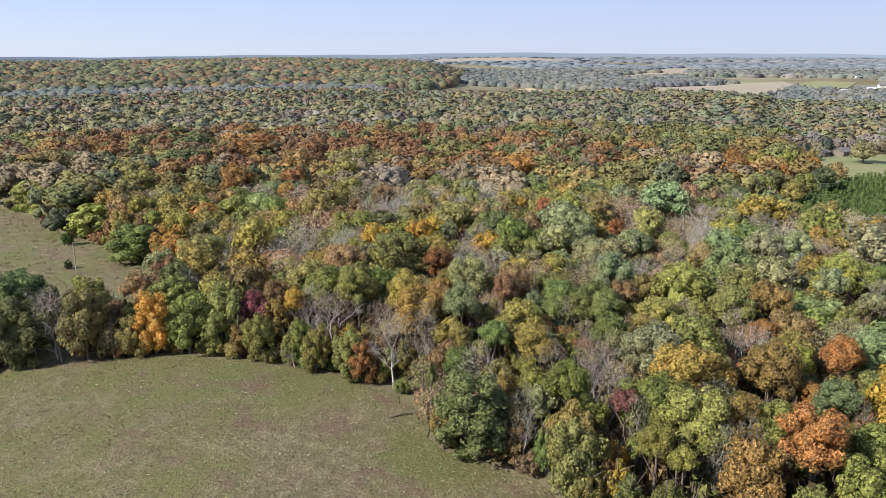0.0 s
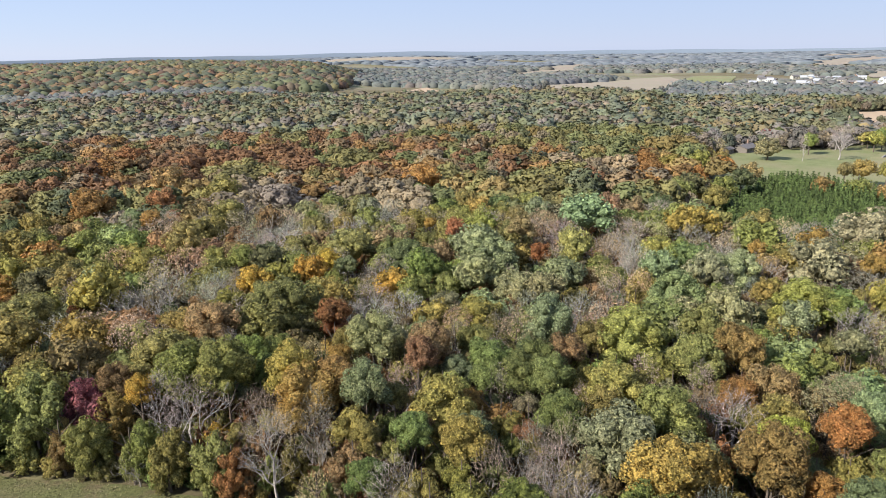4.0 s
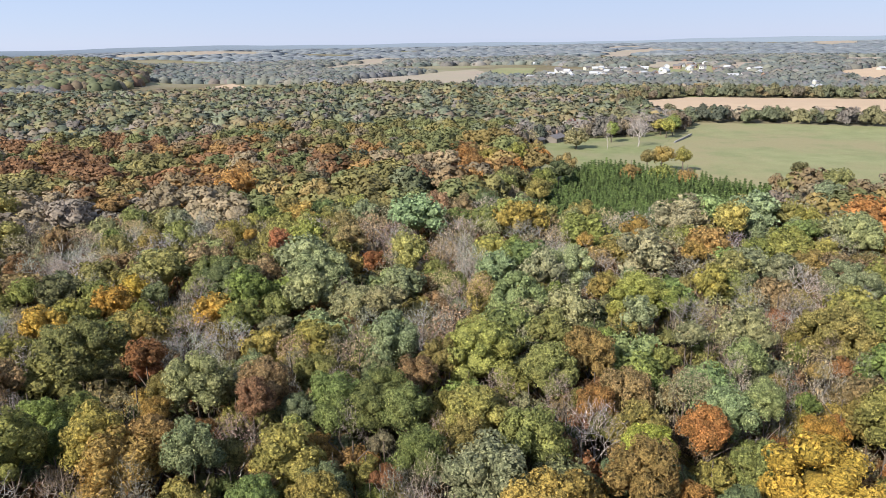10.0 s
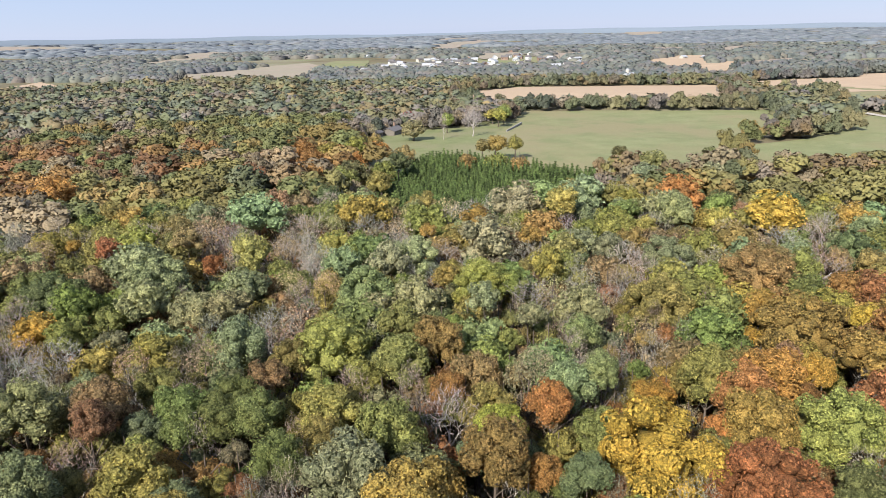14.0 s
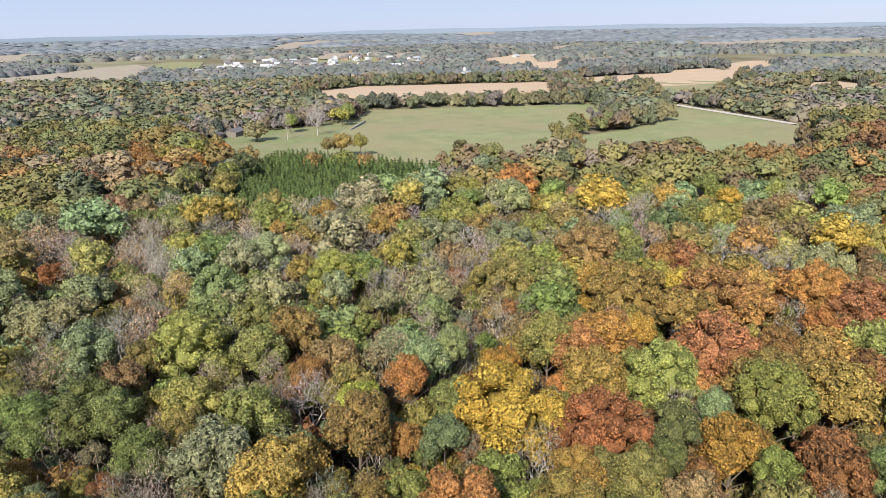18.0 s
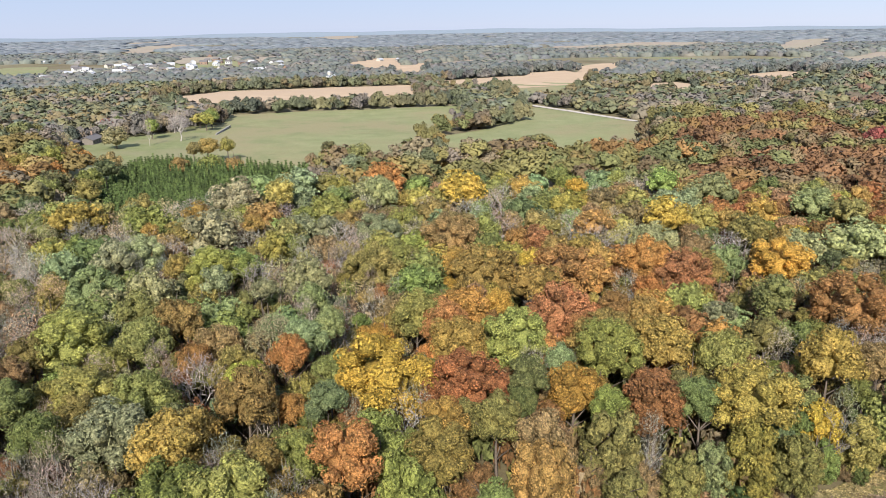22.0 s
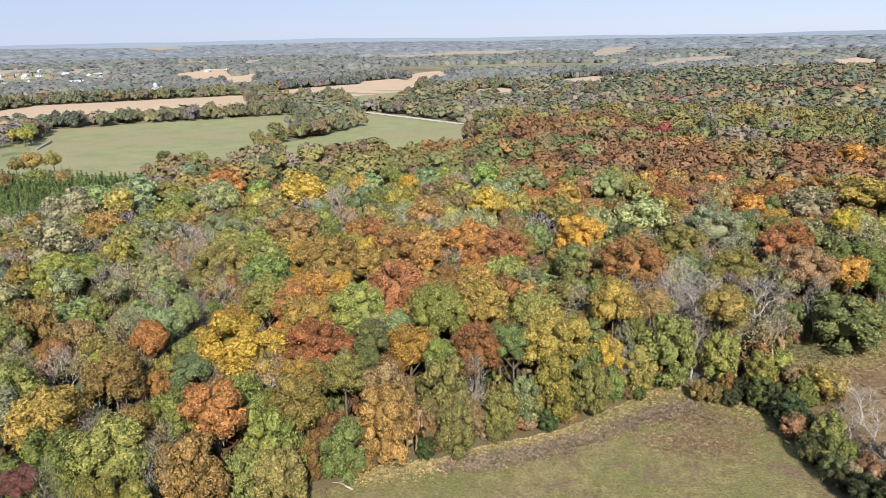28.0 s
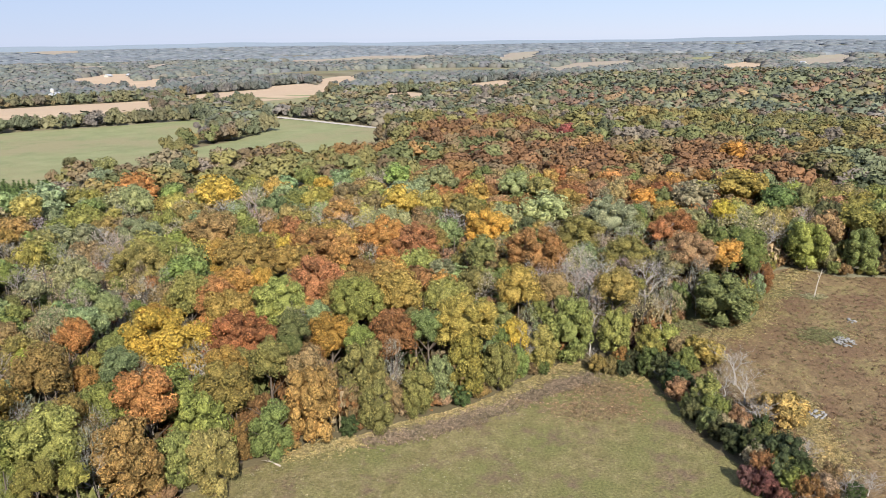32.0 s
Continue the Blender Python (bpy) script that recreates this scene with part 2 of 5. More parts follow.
def turned(rng, n):
    """n random turns, as matrices."""
    a = unit(rng.normal(size=(n, 3)))
    b = unit(np.cross(a, rng.normal(size=(n, 3))))
    return np.stack([a, b, np.cross(a, b)], 1)


def solids(rng, verts, faces, mid, size, wobble, k):
    """A small uneven solid about each middle."""
    n, m = len(mid), len(verts)
    v = np.einsum("vj,njk->nvk", verts, turned(rng, n)) * size[:, None, None] * rng.uniform(1 - wobble, 1 + wobble, (n, m, 1)) + mid[:, None]
    return v.reshape(-1, 3), (faces[None] + (k + m * np.arange(n))[:, None, None]).reshape(-1, 3)


def bough_crown(rng, boughs, sprigs, cards, card, low=-0.4, tall=1.0, bough=0.4, reach=0.62, core=0.5, jitter=0.3, solid=(ICO_V, ICO_F)):
    """A crown of radius about one: boughs round an uneven dome, each a mound of leafy bumps covered with small leaf sprays."""
    heart = ICO_V * core * rng.uniform(0.8, 1.15, (12, 1)) * (1, 1, tall)
    heart[:, 2] = np.maximum(heart[:, 2], (low - 0.2) * tall)
    vs, fs, k = [heart], [ICO_F], 12
    for i in range(boughs):
        z = 1 - (1 - low) * (i + 0.5) / boughs + rng.uniform(-0.08, 0.08)
        t = i * 2.39996 + rng.uniform(-0.45, 0.45)
        w = math.sqrt(max(0.0, 1 - z * z))
        d = np.array([w * math.cos(t), w * math.sin(t), z])
        c = d * reach * rng.uniform(0.8, 1.12) * (1, 1, tall)
        r = bough * rng.uniform(0.78, 1.22)
        vs.append(c + solid[0] * r * 0.72 * rng.uniform(0.88, 1.1, (len(solid[0]), 1)))
        fs.append(solid[1] + k)
        k += len(solid[0])
        n = round(cards * (r / bough) ** 2)
        lean = 0.75 * d + (0, 0, 0.35)
        q = unit(rng.normal(size=(sprigs, 3)) + lean)
        high = rng.uniform(0.75, 1.2, sprigs)
        e = unit(rng.normal(size=(n, 3)) + lean)
        near = e @ q.T
        on = np.argmax(near * high, 1)
        rise = np.clip(1 - (1 - near[np.arange(n), on]) / 0.16, -0.6, 1)
        p = c + e * (r * (0.84 + 0.26 * rise * high[on] + rng.uniform(-0.07, 0.07, n)))[:, None]
        nor = unit(unit(p - c - 0.72 * r * q[on]) + 0.5 * e + jitter * rng.normal(size=(n, 3)) + (0, 0, 0.1))
        a = unit(np.cross(nor, rng.normal(size=(n, 3))))
        b = np.cross(nor, a)
        sz = card * rng.uniform(0.6, 1.4, (n, 1))
        vs.append(np.stack([p + a * sz, p - a * sz * 0.7 + b * sz * 0.75, p - a * sz * 0.6 - b * sz * 0.7 + nor * sz * 0.25], 1).reshape(-1, 3))
        fs.append(k + 3 * np.arange(n)[:, None] + np.arange(3))
        k += 3 * n
    return np.concatenate(vs), np.concatenate(fs)


def cone_crown(rng, tiers, per, card):
    """A conifer of height one: tiers of drooping sprays, narrowing upward."""
    vs, fs, k = [], [], 0
    for i in range(tiers):
        h = 0.04 + 0.93 * i / tiers
        r = 0.30 * (1 - h) ** 0.8 + 0.02
        for j in range(max(4, round(per * (1 - 0.7 * h)))):
            t = rng.uniform(0, 6.283)
            o = np.array([math.cos(t), math.sin(t), 0])
            e = np.array([-math.sin(t), math.cos(t), 0])
            rr = r * rng.uniform(0.75, 1.15)
            w = card * (1.1 - 0.6 * h) * rng.uniform(0.7, 1.3)
            base, tip = o * rr * 0.15 + (0, 0, h + 0.05), o * rr + (0, 0, h - 0.02)
            mid = o * rr * 0.65 + (0, 0, h + 0.035)
            vs.append(np.stack([base, mid + e * w, tip, mid - e * w]))
            fs.append(np.array([(0, 1, 2), (0, 2, 3)]) + k)
            k += 4
    m = 7
    ring = np.array([(0.2 * math.cos(6.283 * i / m), 0.2 * math.sin(6.283 * i / m), 0.05) for i in range(m)])
    vs.append(np.concatenate([ring, [(0, 0, 0.95)]]))
    fs.append(np.array([(i, (i + 1) % m, m) for i in range(m)]) + k)
    return np.concatenate(vs), np.concatenate(fs)


def bare_limbs(rng, height, spread, twigs, depth=4, thick=0.2):
    """A leafless tree: trunk, forking limbs and fine twigs."""
    pieces = []

    def grow(p, d, length, r, level):
        q = p + d * length * 0.5 + Vector(rng.normal(size=3)) * length * 0.06
        e = p + d * length + Vector(rng.normal(size=3)) * length * 0.08
        pieces.append(tube([p, q, e], [r, r * 0.8, r * 0.55], 5) if level < 2 else tube([p, e], [r, r * 0.5], 3))
        if level == depth:
            return
        forks = 3 if level == 0 else (3 if rng.uniform() < 0.55 else 2)
        if level == depth - 1:
            forks = twigs
        t0 = rng.uniform(0, 6.283)
        for i in range(forks):
            t = t0 + 6.283 * i / forks + rng.uniform(-0.4, 0.4)
            side = Vector((math.cos(t), math.sin(t), 0))
            nd = (d * 0.8 + side * spread * rng.uniform(0.45, 1.25) + Vector((0, 0, 0.12))).normalized()
            start = e if level == 0 or rng.uniform() < 0.6 else q
            grow(start, nd, length * rng.uniform(0.58, 0.85), r * 0.58, level + 1)

    grow(Vector((0, 0, -0.3)), Vector((0.04, 0.02, 1)).normalized(), height * 0.3, thick, 0)
    return joined(pieces)


def twig_cloud(rng, n, length, width):
    """Fine twigs: long thin slips that fan outward and up through a crown of radius one."""
    d = unit(rng.normal(size=(n, 3)) + (0, 0, 0.35))
    p = d * rng.uniform(0.35, 1.0, (n, 1)) ** 0.6
    a = unit(d + 0.8 * rng.normal(size=(n, 3)) + (0, 0, 0.15))
    b = unit(np.cross(a, rng.normal(size=(n, 3))))
    s = length * rng.uniform(0.6, 1.4, (n, 1))
    tri = np.stack([p - a * s * 0.5 + b * width, p - a * s * 0.5 - b * width, p + a * s * 0.5], 1)
    return tri.reshape(-1, 3), 3 * np.arange(n)[:, None] + np.arange(3)


def dome(rng):
    """A far treetop: a low uneven dome."""
    m = 5
    low = [(math.cos(6.283 * i / m), math.sin(6.283 * i / m), -1.0) for i in range(m)]
    mid = [(0.85 * math.cos(6.283 * (i + 0.5) / m), 0.85 * math.sin(6.283 * (i + 0.5) / m), 0.35) for i in range(m)]
    v = np.array(low + mid + [(0, 0, 1.0)]) * rng.uniform(0.75, 1.2, (2 * m + 1, 1))
    f = [(i, (i + 1) % m, m + i) for i in range(m)] + [((i + 1) % m, m + (i + 1) % m, m + i) for i in range(m)] + [(m + i, m + (i + 1) % m, 2 * m) for i in range(m)]
    return v, np.array(f)


def scattered(templates, rng, pos, scale, tint, upright=True):
    """Many copies of a few templates in one mesh: corners, triangles, colours."""
    vs, fs, cs, ms, k = [], [], [], [], 0
    pick = rng.integers(0, len(templates), len(pos))
    ang = rng.uniform(0, 6.283, len(pos))
    for i, (tv, tf) in enumerate(templates):
        w = np.where(pick == i)[0]
        if not len(w):
            continue
        ca, sa = np.cos(ang[w])[:, None], np.sin(ang[w])[:, None]
        v = np.stack([tv[None, :, 0] * ca - tv[None, :, 1] * sa, tv[None, :, 0] * sa + tv[None, :, 1] * ca, np.broadcast_to(tv[None, :, 2], (len(w), len(tv)))], -1)
        v = v * scale[w][:, None, :] + pos[w][:, None, :]
        vs.append(v.reshape(-1, 3))
        fs.append((tf[None] + (k + len(tv) * np.arange(len(w)))[:, None, None]).reshape(-1, 3))
        cs.append(np.repeat(tint[w], len(tv), axis=0))
        ms.append(np.repeat(pos[w] - scale[w] * (0, 0, 0.5), len(tv), axis=0))
        k += len(w) * len(tv)
    return np.concatenate(vs), np.concatenate(fs), np.concatenate(cs), np.concatenate(ms)


# ---- the lie of the land ----


def ground_z(x, y):
    """Height of the ground."""
    z = 3.0
    z += 4.5 * math.exp(-((x + 30) ** 2 + (y - 108) ** 2) / 4000)
    z -= 3.0 * math.exp(-((x - 72) ** 2 + (y - 30) ** 2) / 3600)
    r, a = math.hypot(x, y), math.degrees(math.atan2(x, y))
    z += 1.6 * math.sin(x / 61 + 1.3) * math.sin(y / 74 + 0.4) * min(1.0, max(0.0, (r - 130) / 150))
    # the wooded ridge in the north-west
    side = 1 / (1 + math.exp((a - 0.2) / 1.1))
    z += 33 * side * math.exp(-((r - 1330) / 300) ** 2) * (0.93 + 0.07 * math.sin(a / 3.1))
    # the wooded rise in the east
    side = 1 / (1 + math.exp(-(a - 88) / 4))
    z += 12 * side * math.exp(-((r - 720) / 260) ** 2)
    z += 26 * math.exp(-(((x - 200) / 420) ** 2 + ((y - 2750) / 300) ** 2))
    if r > 1500:
        k = min(1.0, (r - 1500) / 1500)
        z += k * (2.5 * math.sin(x / 410 + 0.7) * math.sin(y / 530) + 1.2 * math.sin(x / 180 + y / 230))
    return z


def inside(poly, x, y):
    hit, j = False, len(poly) - 1
    for i in range(len(poly)):
        (xi, yi), (xj, yj) = poly[i], poly[j]
        if (yi > y) != (yj > y) and x < (xj - xi) * (y - yi) / (yj - yi) + xi:
            hit = not hit
        j = i
    return hit


MEADOW_EDGE = [(-150, 120), (-95, 117), (-77, 119), (-66, 123), (-49, 124), (-35, 121), (-21, 115), (-9, 109), (-4, 102), (-1, 93), (5, 90), (12, 86), (17, 80), (26, 70), (36, 72), (41, 74), (53, 66), (61, 62), (64, 56), (69, 52), (79, 41), (88, 35), (99, 27), (99, 21), (97, 15), (87, 8), (73, 3), (61, -3), (45, -10), (20, -40), (-60, -60), (-150, -40)]
PRAIRIE_EDGE = [(108, 10), (122, 6), (124, 2), (119, -5), (127, -11), (142, -15), (155, -17), (163, -25), (157, -34), (158, -45), (160, -80), (60, -80), (57, -18), (66, -11), (77, -7), (88, -1), (97, 5)]
OLD_FIELD_EDGE = [(-260, 140), (-110, 143), (-81, 141), (-64, 141), (-60, 152), (-73, 180), (-77, 188), (-89, 197), (-103, 216), (-118, 226), (-129, 241), (-144, 253), (-164, 269), (-260, 290)]
PASTURE_EDGE = [(205, 305), (186, 268), (190, 252), (200, 232), (205, 212), (225, 208), (254, 220), (278, 230), (330, 258), (410, 285), (472, 332), (406, 396), (347, 438), (302, 399), (263, 365)]
LAWN_EDGE = [(195, 395), (178, 362), (160, 328), (150, 298), (162, 296), (176, 292), (186, 268), (205, 305), (263, 365), (302, 399), (300, 408), (270, 395), (247, 402), (225, 408)]
EAST_PASTURE_EDGE = [(247, 199), (262, 175), (278, 150), (297, 128), (424, 172), (457, 214), (489, 267), (463, 271), (416, 245), (363, 247), (320, 254)]
STUBBLE_EDGE = [(345, 505), (352, 468), (412, 430), (485, 374), (626, 483), (577, 547), (481, 600), (390, 575)]
PINES_EDGE = [(112, 250), (106, 224), (116, 206), (131, 199), (152, 200), (176, 206), (200, 230), (193, 256), (188, 280), (178, 298), (164, 296), (150, 282), (128, 268)]
HEDGE_STRIP = [(101, 25), (97, 15), (87, 8), (73, 3), (61, -3), (45, -10), (20, -40), (60, -80), (57, -18), (66, -11), (77, -7), (88, -1), (97, 5), (108, 10), (110, 16)]
OPEN = [MEADOW_EDGE, PRAIRIE_EDGE, OLD_FIELD_EDGE, HEDGE_STRIP, PASTURE_EDGE, LAWN_EDGE, EAST_PASTURE_EDGE, STUBBLE_EDGE, PINES_EDGE]
ROAD_LINE = [(497, 290), (483, 264), (469, 237), (450, 207), (432, 181), (428, 172), (450, 168), (480, 162)]

# far fields: surface and corners
FAR_FIELDS = []


def far_field(kind, *edge):
    xs, ys = [p[0] for p in edge], [p[1] for p in edge]
    FAR_FIELDS.append((kind, list(edge), (min(xs), min(ys), max(xs), max(ys))))


far_field("fallow", (275, 1098), (381, 1179), (476, 1243), (575, 1281), (533, 1140), (392, 870), (327, 815), (253, 833))
far_field("pasture", (526, 1155), (653, 1317), (704, 1290), (527, 999), (456, 948))
far_field("stubble", (905, 814), (1108, 913), (1166, 885), (900, 689), (762, 613), (737, 639))
far_field("stubble", (837, 689), (1003, 718), (891, 633), (710, 527), (682, 538))
far_field("fallow", (970, 690), (1106, 709), (1237, 726), (1101, 645), (905, 597), (795, 567))
far_field("stubble", (659, 485), (566, 416), (581, 374), (605, 344), (689, 319), (826, 369), (882, 426), (824, 448), (778, 431))
far_field("pasture", (631, 396), (702, 380), (716, 324), (677, 299), (538, 278), (511, 296))
far_field("stubble", (951, 450), (1054, 447), (1078, 425), (849, 342), (767, 352))
far_field("stubble", (720, 275), (755, 251), (713, 208), (612, 199), (614, 227))
far_field("fallow", (1823, 874), (2144, 769), (2246, 590), (1972, 501), (1600, 583), (1482, 706))
far_field("fallow", (1403, 1232), (1529, 1192), (1240, 981), (1170, 1019))
far_field("fallow", (1400, 1048), (1641, 1134), (1446, 989), (1176, 860))
far_field("fallow", (1349, 2082), (1866, 2471), (1743, 2181), (1147, 1676))
far_field("pasture", (852, 1187), (994, 1193), (914, 1010), (755, 916), (703, 959))
far_field("fallow", (965, 1300), (1121, 1340), (1001, 1183), (815, 1088))
far_field("fallow", (1078, 1201), (1305, 1270), (1157, 1125), (909, 1004))
far_field("fallow", (1797, 343), (2367, 418), (2564, 318), (2072, 246), (1593, 241), (1491, 272))
far_field("fallow", (1295, 176), (1523, 130), (1747, 24), (1613, -10), (1213, 47), (1077, 122))
far_field("stubble", (1074, 59), (1257, -5), (1341, -87), (1178, -83), (946, -25), (918, 27))
far_field("stubble", (1484, -136), (1623, -223), (1428, -222), (1081, -158), (1081, -117))
far_field("pasture", (1713, -69), (2019, -190), (1814, -193), (1457, -114))
far_field("stubble", (838, 216), (952, 182), (933, 122), (863, 57), (736, 101), (729, 168))
far_field("fallow", (614, 158), (697, 148), (654, 132), (546, 132))
far_field("fallow", (1656, -279), (2061, -510), (1359, -334), (1248, -246))
far_field("fallow", (3323, 3059), (3959, 3376), (3182, 2555), (2541, 2296))
far_field("stubble", (86, 1040), (134, 1132), (140, 1032), (94, 913))
far_field("fallow", (324, 1552), (467, 1776), (580, 1781), (463, 1464), (333, 1397))
far_field("fallow", (507, 1985), (726, 2276), (764, 2083), (510, 1690))
far_field("fallow", (1937, 2921), (2430, 3289), (2084, 2771), (1549, 2311))
far_field("fallow", (-60, 2560), (460, 2560), (420, 2790), (-30, 2790))


def in_far_field(x, y):
    return any(b[0] < x < b[2] and b[1] < y < b[3] and inside(edge, x, y) for _, edge, b in FAR_FIELDS)


def near_road(x, y, reach):
    for (x0, y0), (x1, y1) in zip(ROAD_LINE, ROAD_LINE[1:]):
        t = max(0.0, min(1.0, ((x - x0) * (x1 - x0) + (y - y0) * (y1 - y0)) / ((x1 - x0) ** 2 + (y1 - y0) ** 2)))
        if math.hypot(x - x0 - t * (x1 - x0), y - y0 - t * (y1 - y0)) < reach:
            return True
    return False


def is_open(x, y):
    return any(inside(p, x, y) for p in OPEN) or (x * x + y * y > 250000 and in_far_field(x, y))


rings = [0.0] + [3.0 * 1.0455 ** i * (1 + 0.9 * min(i, 20) / 20) for i in range(152)]
rings = [r for r in rings if r < 4800] + [4860.0]
SPOKES = 300
gv = [(r * math.sin(6.2832 * s / SPOKES), r * math.cos(6.2832 * s / SPOKES)) for r in rings[1:] for s in range(SPOKES)]
gv = [(x, y, ground_z(x, y)) for x, y in gv] + [(0, 0, ground_z(0, 0))]
gf = []
for i in range(len(rings) - 2):
    for s in range(SPOKES):
        a0, a1 = i * SPOKES + s, i * SPOKES + (s + 1) % SPOKES
        gf += [(a0, a1 + SPOKES, a1), (a0, a0 + SPOKES, a1 + SPOKES)]
gf += [(len(gv) - 1, s, (s + 1) % SPOKES) for s in range(SPOKES)]
ground = new("ground", with_material(fast_mesh("ground", gv, gf), LITTER))
tagged(ground, "brown leaf-strewn ground of rolling wooded country", "ground", kind="structure")


def draped(name, edge, mat, step, lift, label):
    """A field: a sheet cut to the edge that follows the ground."""
    bm = bmesh.new()
    bm.faces.new([bm.verts.new((x, y, 0)) for x, y in edge])
    xs, ys = [p[0] for p in edge], [p[1] for p in edge]
    for axis, lo, hi in ((0, min(xs), max(xs)), (1, min(ys), max(ys))):
        c = lo + step
        while c < hi:
            co, no = ((c, 0, 0), (1, 0, 0)) if axis == 0 else ((0, c, 0), (0, 1, 0))
            bmesh.ops.bisect_plane(bm, geom=bm.verts[:] + bm.edges[:] + bm.faces[:], plane_co=co, plane_no=no)
            c += step
    for v in bm.verts:
        v.co.z = ground_z(v.co.x, v.co.y) + lift
    for f in bm.faces:
        if f.normal.z < 0:
            f.normal_flip()
    bm.normal_update()
    if sum(f.normal.z for f in bm.faces) < 0:
        bmesh.ops.reverse_faces(bm, faces=bm.faces[:])
    me = bpy.data.meshes.new(name)
    bm.to_mesh(me)
    bm.free()
    return tagged(new(name, with_material(me, mat)), label, "field", kind="structure")


def wavy(edge, amount, n=4, seed=1):
    """An edge with more corners, each a little off the line."""
    rng, out = np.random.default_rng(seed), []
    for (x0, y0), (x1, y1) in zip(edge, edge[1:] + edge[:1]):
        for i in range(n):
            t = i / n
            k = amount if i else 0
            out.append((x0 + (x1 - x0) * t + rng.uniform(-k, k), y0 + (y1 - y0) * t + rng.uniform(-k, k)))
    return out


i = MEADOW_EDGE.index((26, 70))
j = MEADOW_EDGE.index((20, -40))
draped("meadow", wavy(MEADOW_EDGE[:i + 1] + MEADOW_EDGE[j:], 0.9, 4, 1), MEADOW, 9, 0.12, "greyish-olive meadow grass with brown and green patches")
draped("east_meadow", wavy(MEADOW_EDGE[i:j + 1], 0.9, 4, 1), EAST_MEADOW, 9, 0.12, "lighter olive meadow grass with tan and brown patches")
draped("prairie", wavy(PRAIRIE_EDGE, 0.8, 4, 2), DRY, 9, 0.12, "reddish-brown dry prairie grass beyond the hedgerow")
draped("old_field", wavy(OLD_FIELD_EDGE, 1.0, 4, 3), MEADOW, 12, 0.15, "greyish-tan fallow meadow behind the tree line")
draped("pasture", wavy(PASTURE_EDGE, 1.0, 3, 4), PASTURE, 16, 0.25, "pale green mown pasture ringed by trees")
draped("lawn", wavy(LAWN_EDGE, 0.5, 3, 5), LAWN, 16, 0.2, "yellowish-green lawn beside the farmhouse")
draped("east_pasture", wavy(EAST_PASTURE_EDGE, 0.8, 3, 6), PASTURE, 16, 0.25, "small green pasture beside the gravel road")
draped("stubble_field", wavy(STUBBLE_EDGE, 1.0, 3, 7), STUBBLE, 30, 0.4, "orange-tan harvested crop field")
SURFACE = {"stubble": (STUBBLE, "tan harvested field among far woods"), "fallow": (FALLOW, "pale dry field among far woods"), "pasture": (PASTURE, "green pasture among far woods"), "lawn": (LAWN, "open grass among village houses")}
for i, (kind, edge, b) in enumerate(FAR_FIELDS):
    far = math.hypot(b[0] + b[2], b[1] + b[3]) / 2
    draped("far_field", wavy(edge, 0.006 * far, 3, 20 + i), SURFACE[kind][0], 45, 0.8 if far < 1500 else 2.0, SURFACE[kind][1])

# ---- trees ----
RNG = np.random.default_rng(7)
HUE = {"yellow": (0.38, 0.245, 0.04), "gold": (0.325, 0.205, 0.036), "orange": (0.3, 0.163, 0.045), "rust": (0.225, 0.109, 0.04), "brown": (0.215, 0.145, 0.066),
       "crimson": (0.2, 0.068, 0.062), "lime": (0.168, 0.18, 0.05), "silver": (0.182, 0.197, 0.096), "olive": (0.213, 0.186, 0.052), "dark": (0.1, 0.112, 0.045),
       "green": (0.15, 0.16, 0.048), "tan": (0.31, 0.235, 0.14), "bare": (0.3, 0.26, 0.215), "ochre": (0.245, 0.174, 0.045), "bright": (0.235, 0.26, 0.045)}
HUE = {k: tuple(1.37 * u + 0.03 * sum(v) for u in v) for k, v in HUE.items()}   # leaves seen together, a little greyed
LOOK = {"yellow": ("maple_tree", "bright yellow autumn maple with a rounded crown"), "gold": ("maple_tree", "broad maple turned golden yellow in the woodland"),
        "orange": ("maple_tree", "maple with orange-brown autumn leaves among others"), "rust": ("red_oak_tree", "rust-red autumn oak with dense leaves"),
        "brown": ("walnut_tree", "walnut with thinning dull brown leaves"), "crimson": ("sumac_tree", "crimson-leaved tree standing among green crowns"),
        "lime": ("ash_tree", "fresh yellow-green leafy tree in the woodland"), "silver": ("cottonwood_tree", "large pale silvery-green tree with billowing crown"),
        "olive": ("oak_tree", "olive-green oak with clumped leaves"), "dark": ("elm_tree", "dense dark green tree with a round crown"),
        "green": ("elm_tree", "mid-green leafy woodland tree"), "tan": ("hickory_tree", "half-bare tree with sparse tan leaves"),
        "ochre": ("white_oak_tree", "oak turning ochre and olive with clumped leaves"), "bright": ("ash_tree", "vivid yellow-green tree with a dense round crown"),
        "bare": ("bare_tree", "leafless tree with pale grey branches")}

CROWNS = [with_material(fast_mesh("crown", *bough_crown(RNG, 17, 11, 255, 0.044, low=-0.55, tall=1.08, bough=0.37, reach=0.65)), LEAF) for i in range(9)]
CROWNS_BIG = [with_material(fast_mesh("crown", *bough_crown(RNG, 29, 9, 230, 0.034, low=-0.55, tall=1.06, bough=0.28, reach=0.74, core=0.6)), LEAF) for i in range(5)]
CROWNS_LOW = [with_material(fast_mesh("crown", *bough_crown(RNG, 23, 10, 190, 0.05, low=-0.92, tall=1.3, bough=0.34, reach=0.68)), LEAF) for i in range(6)]
CROWNS_MID = [with_material(fast_mesh("crown", *bough_crown(RNG, 12, 9, 100, 0.066, low=-0.3, tall=1.06, jitter=0.6)), LEAF) for i in range(8)]
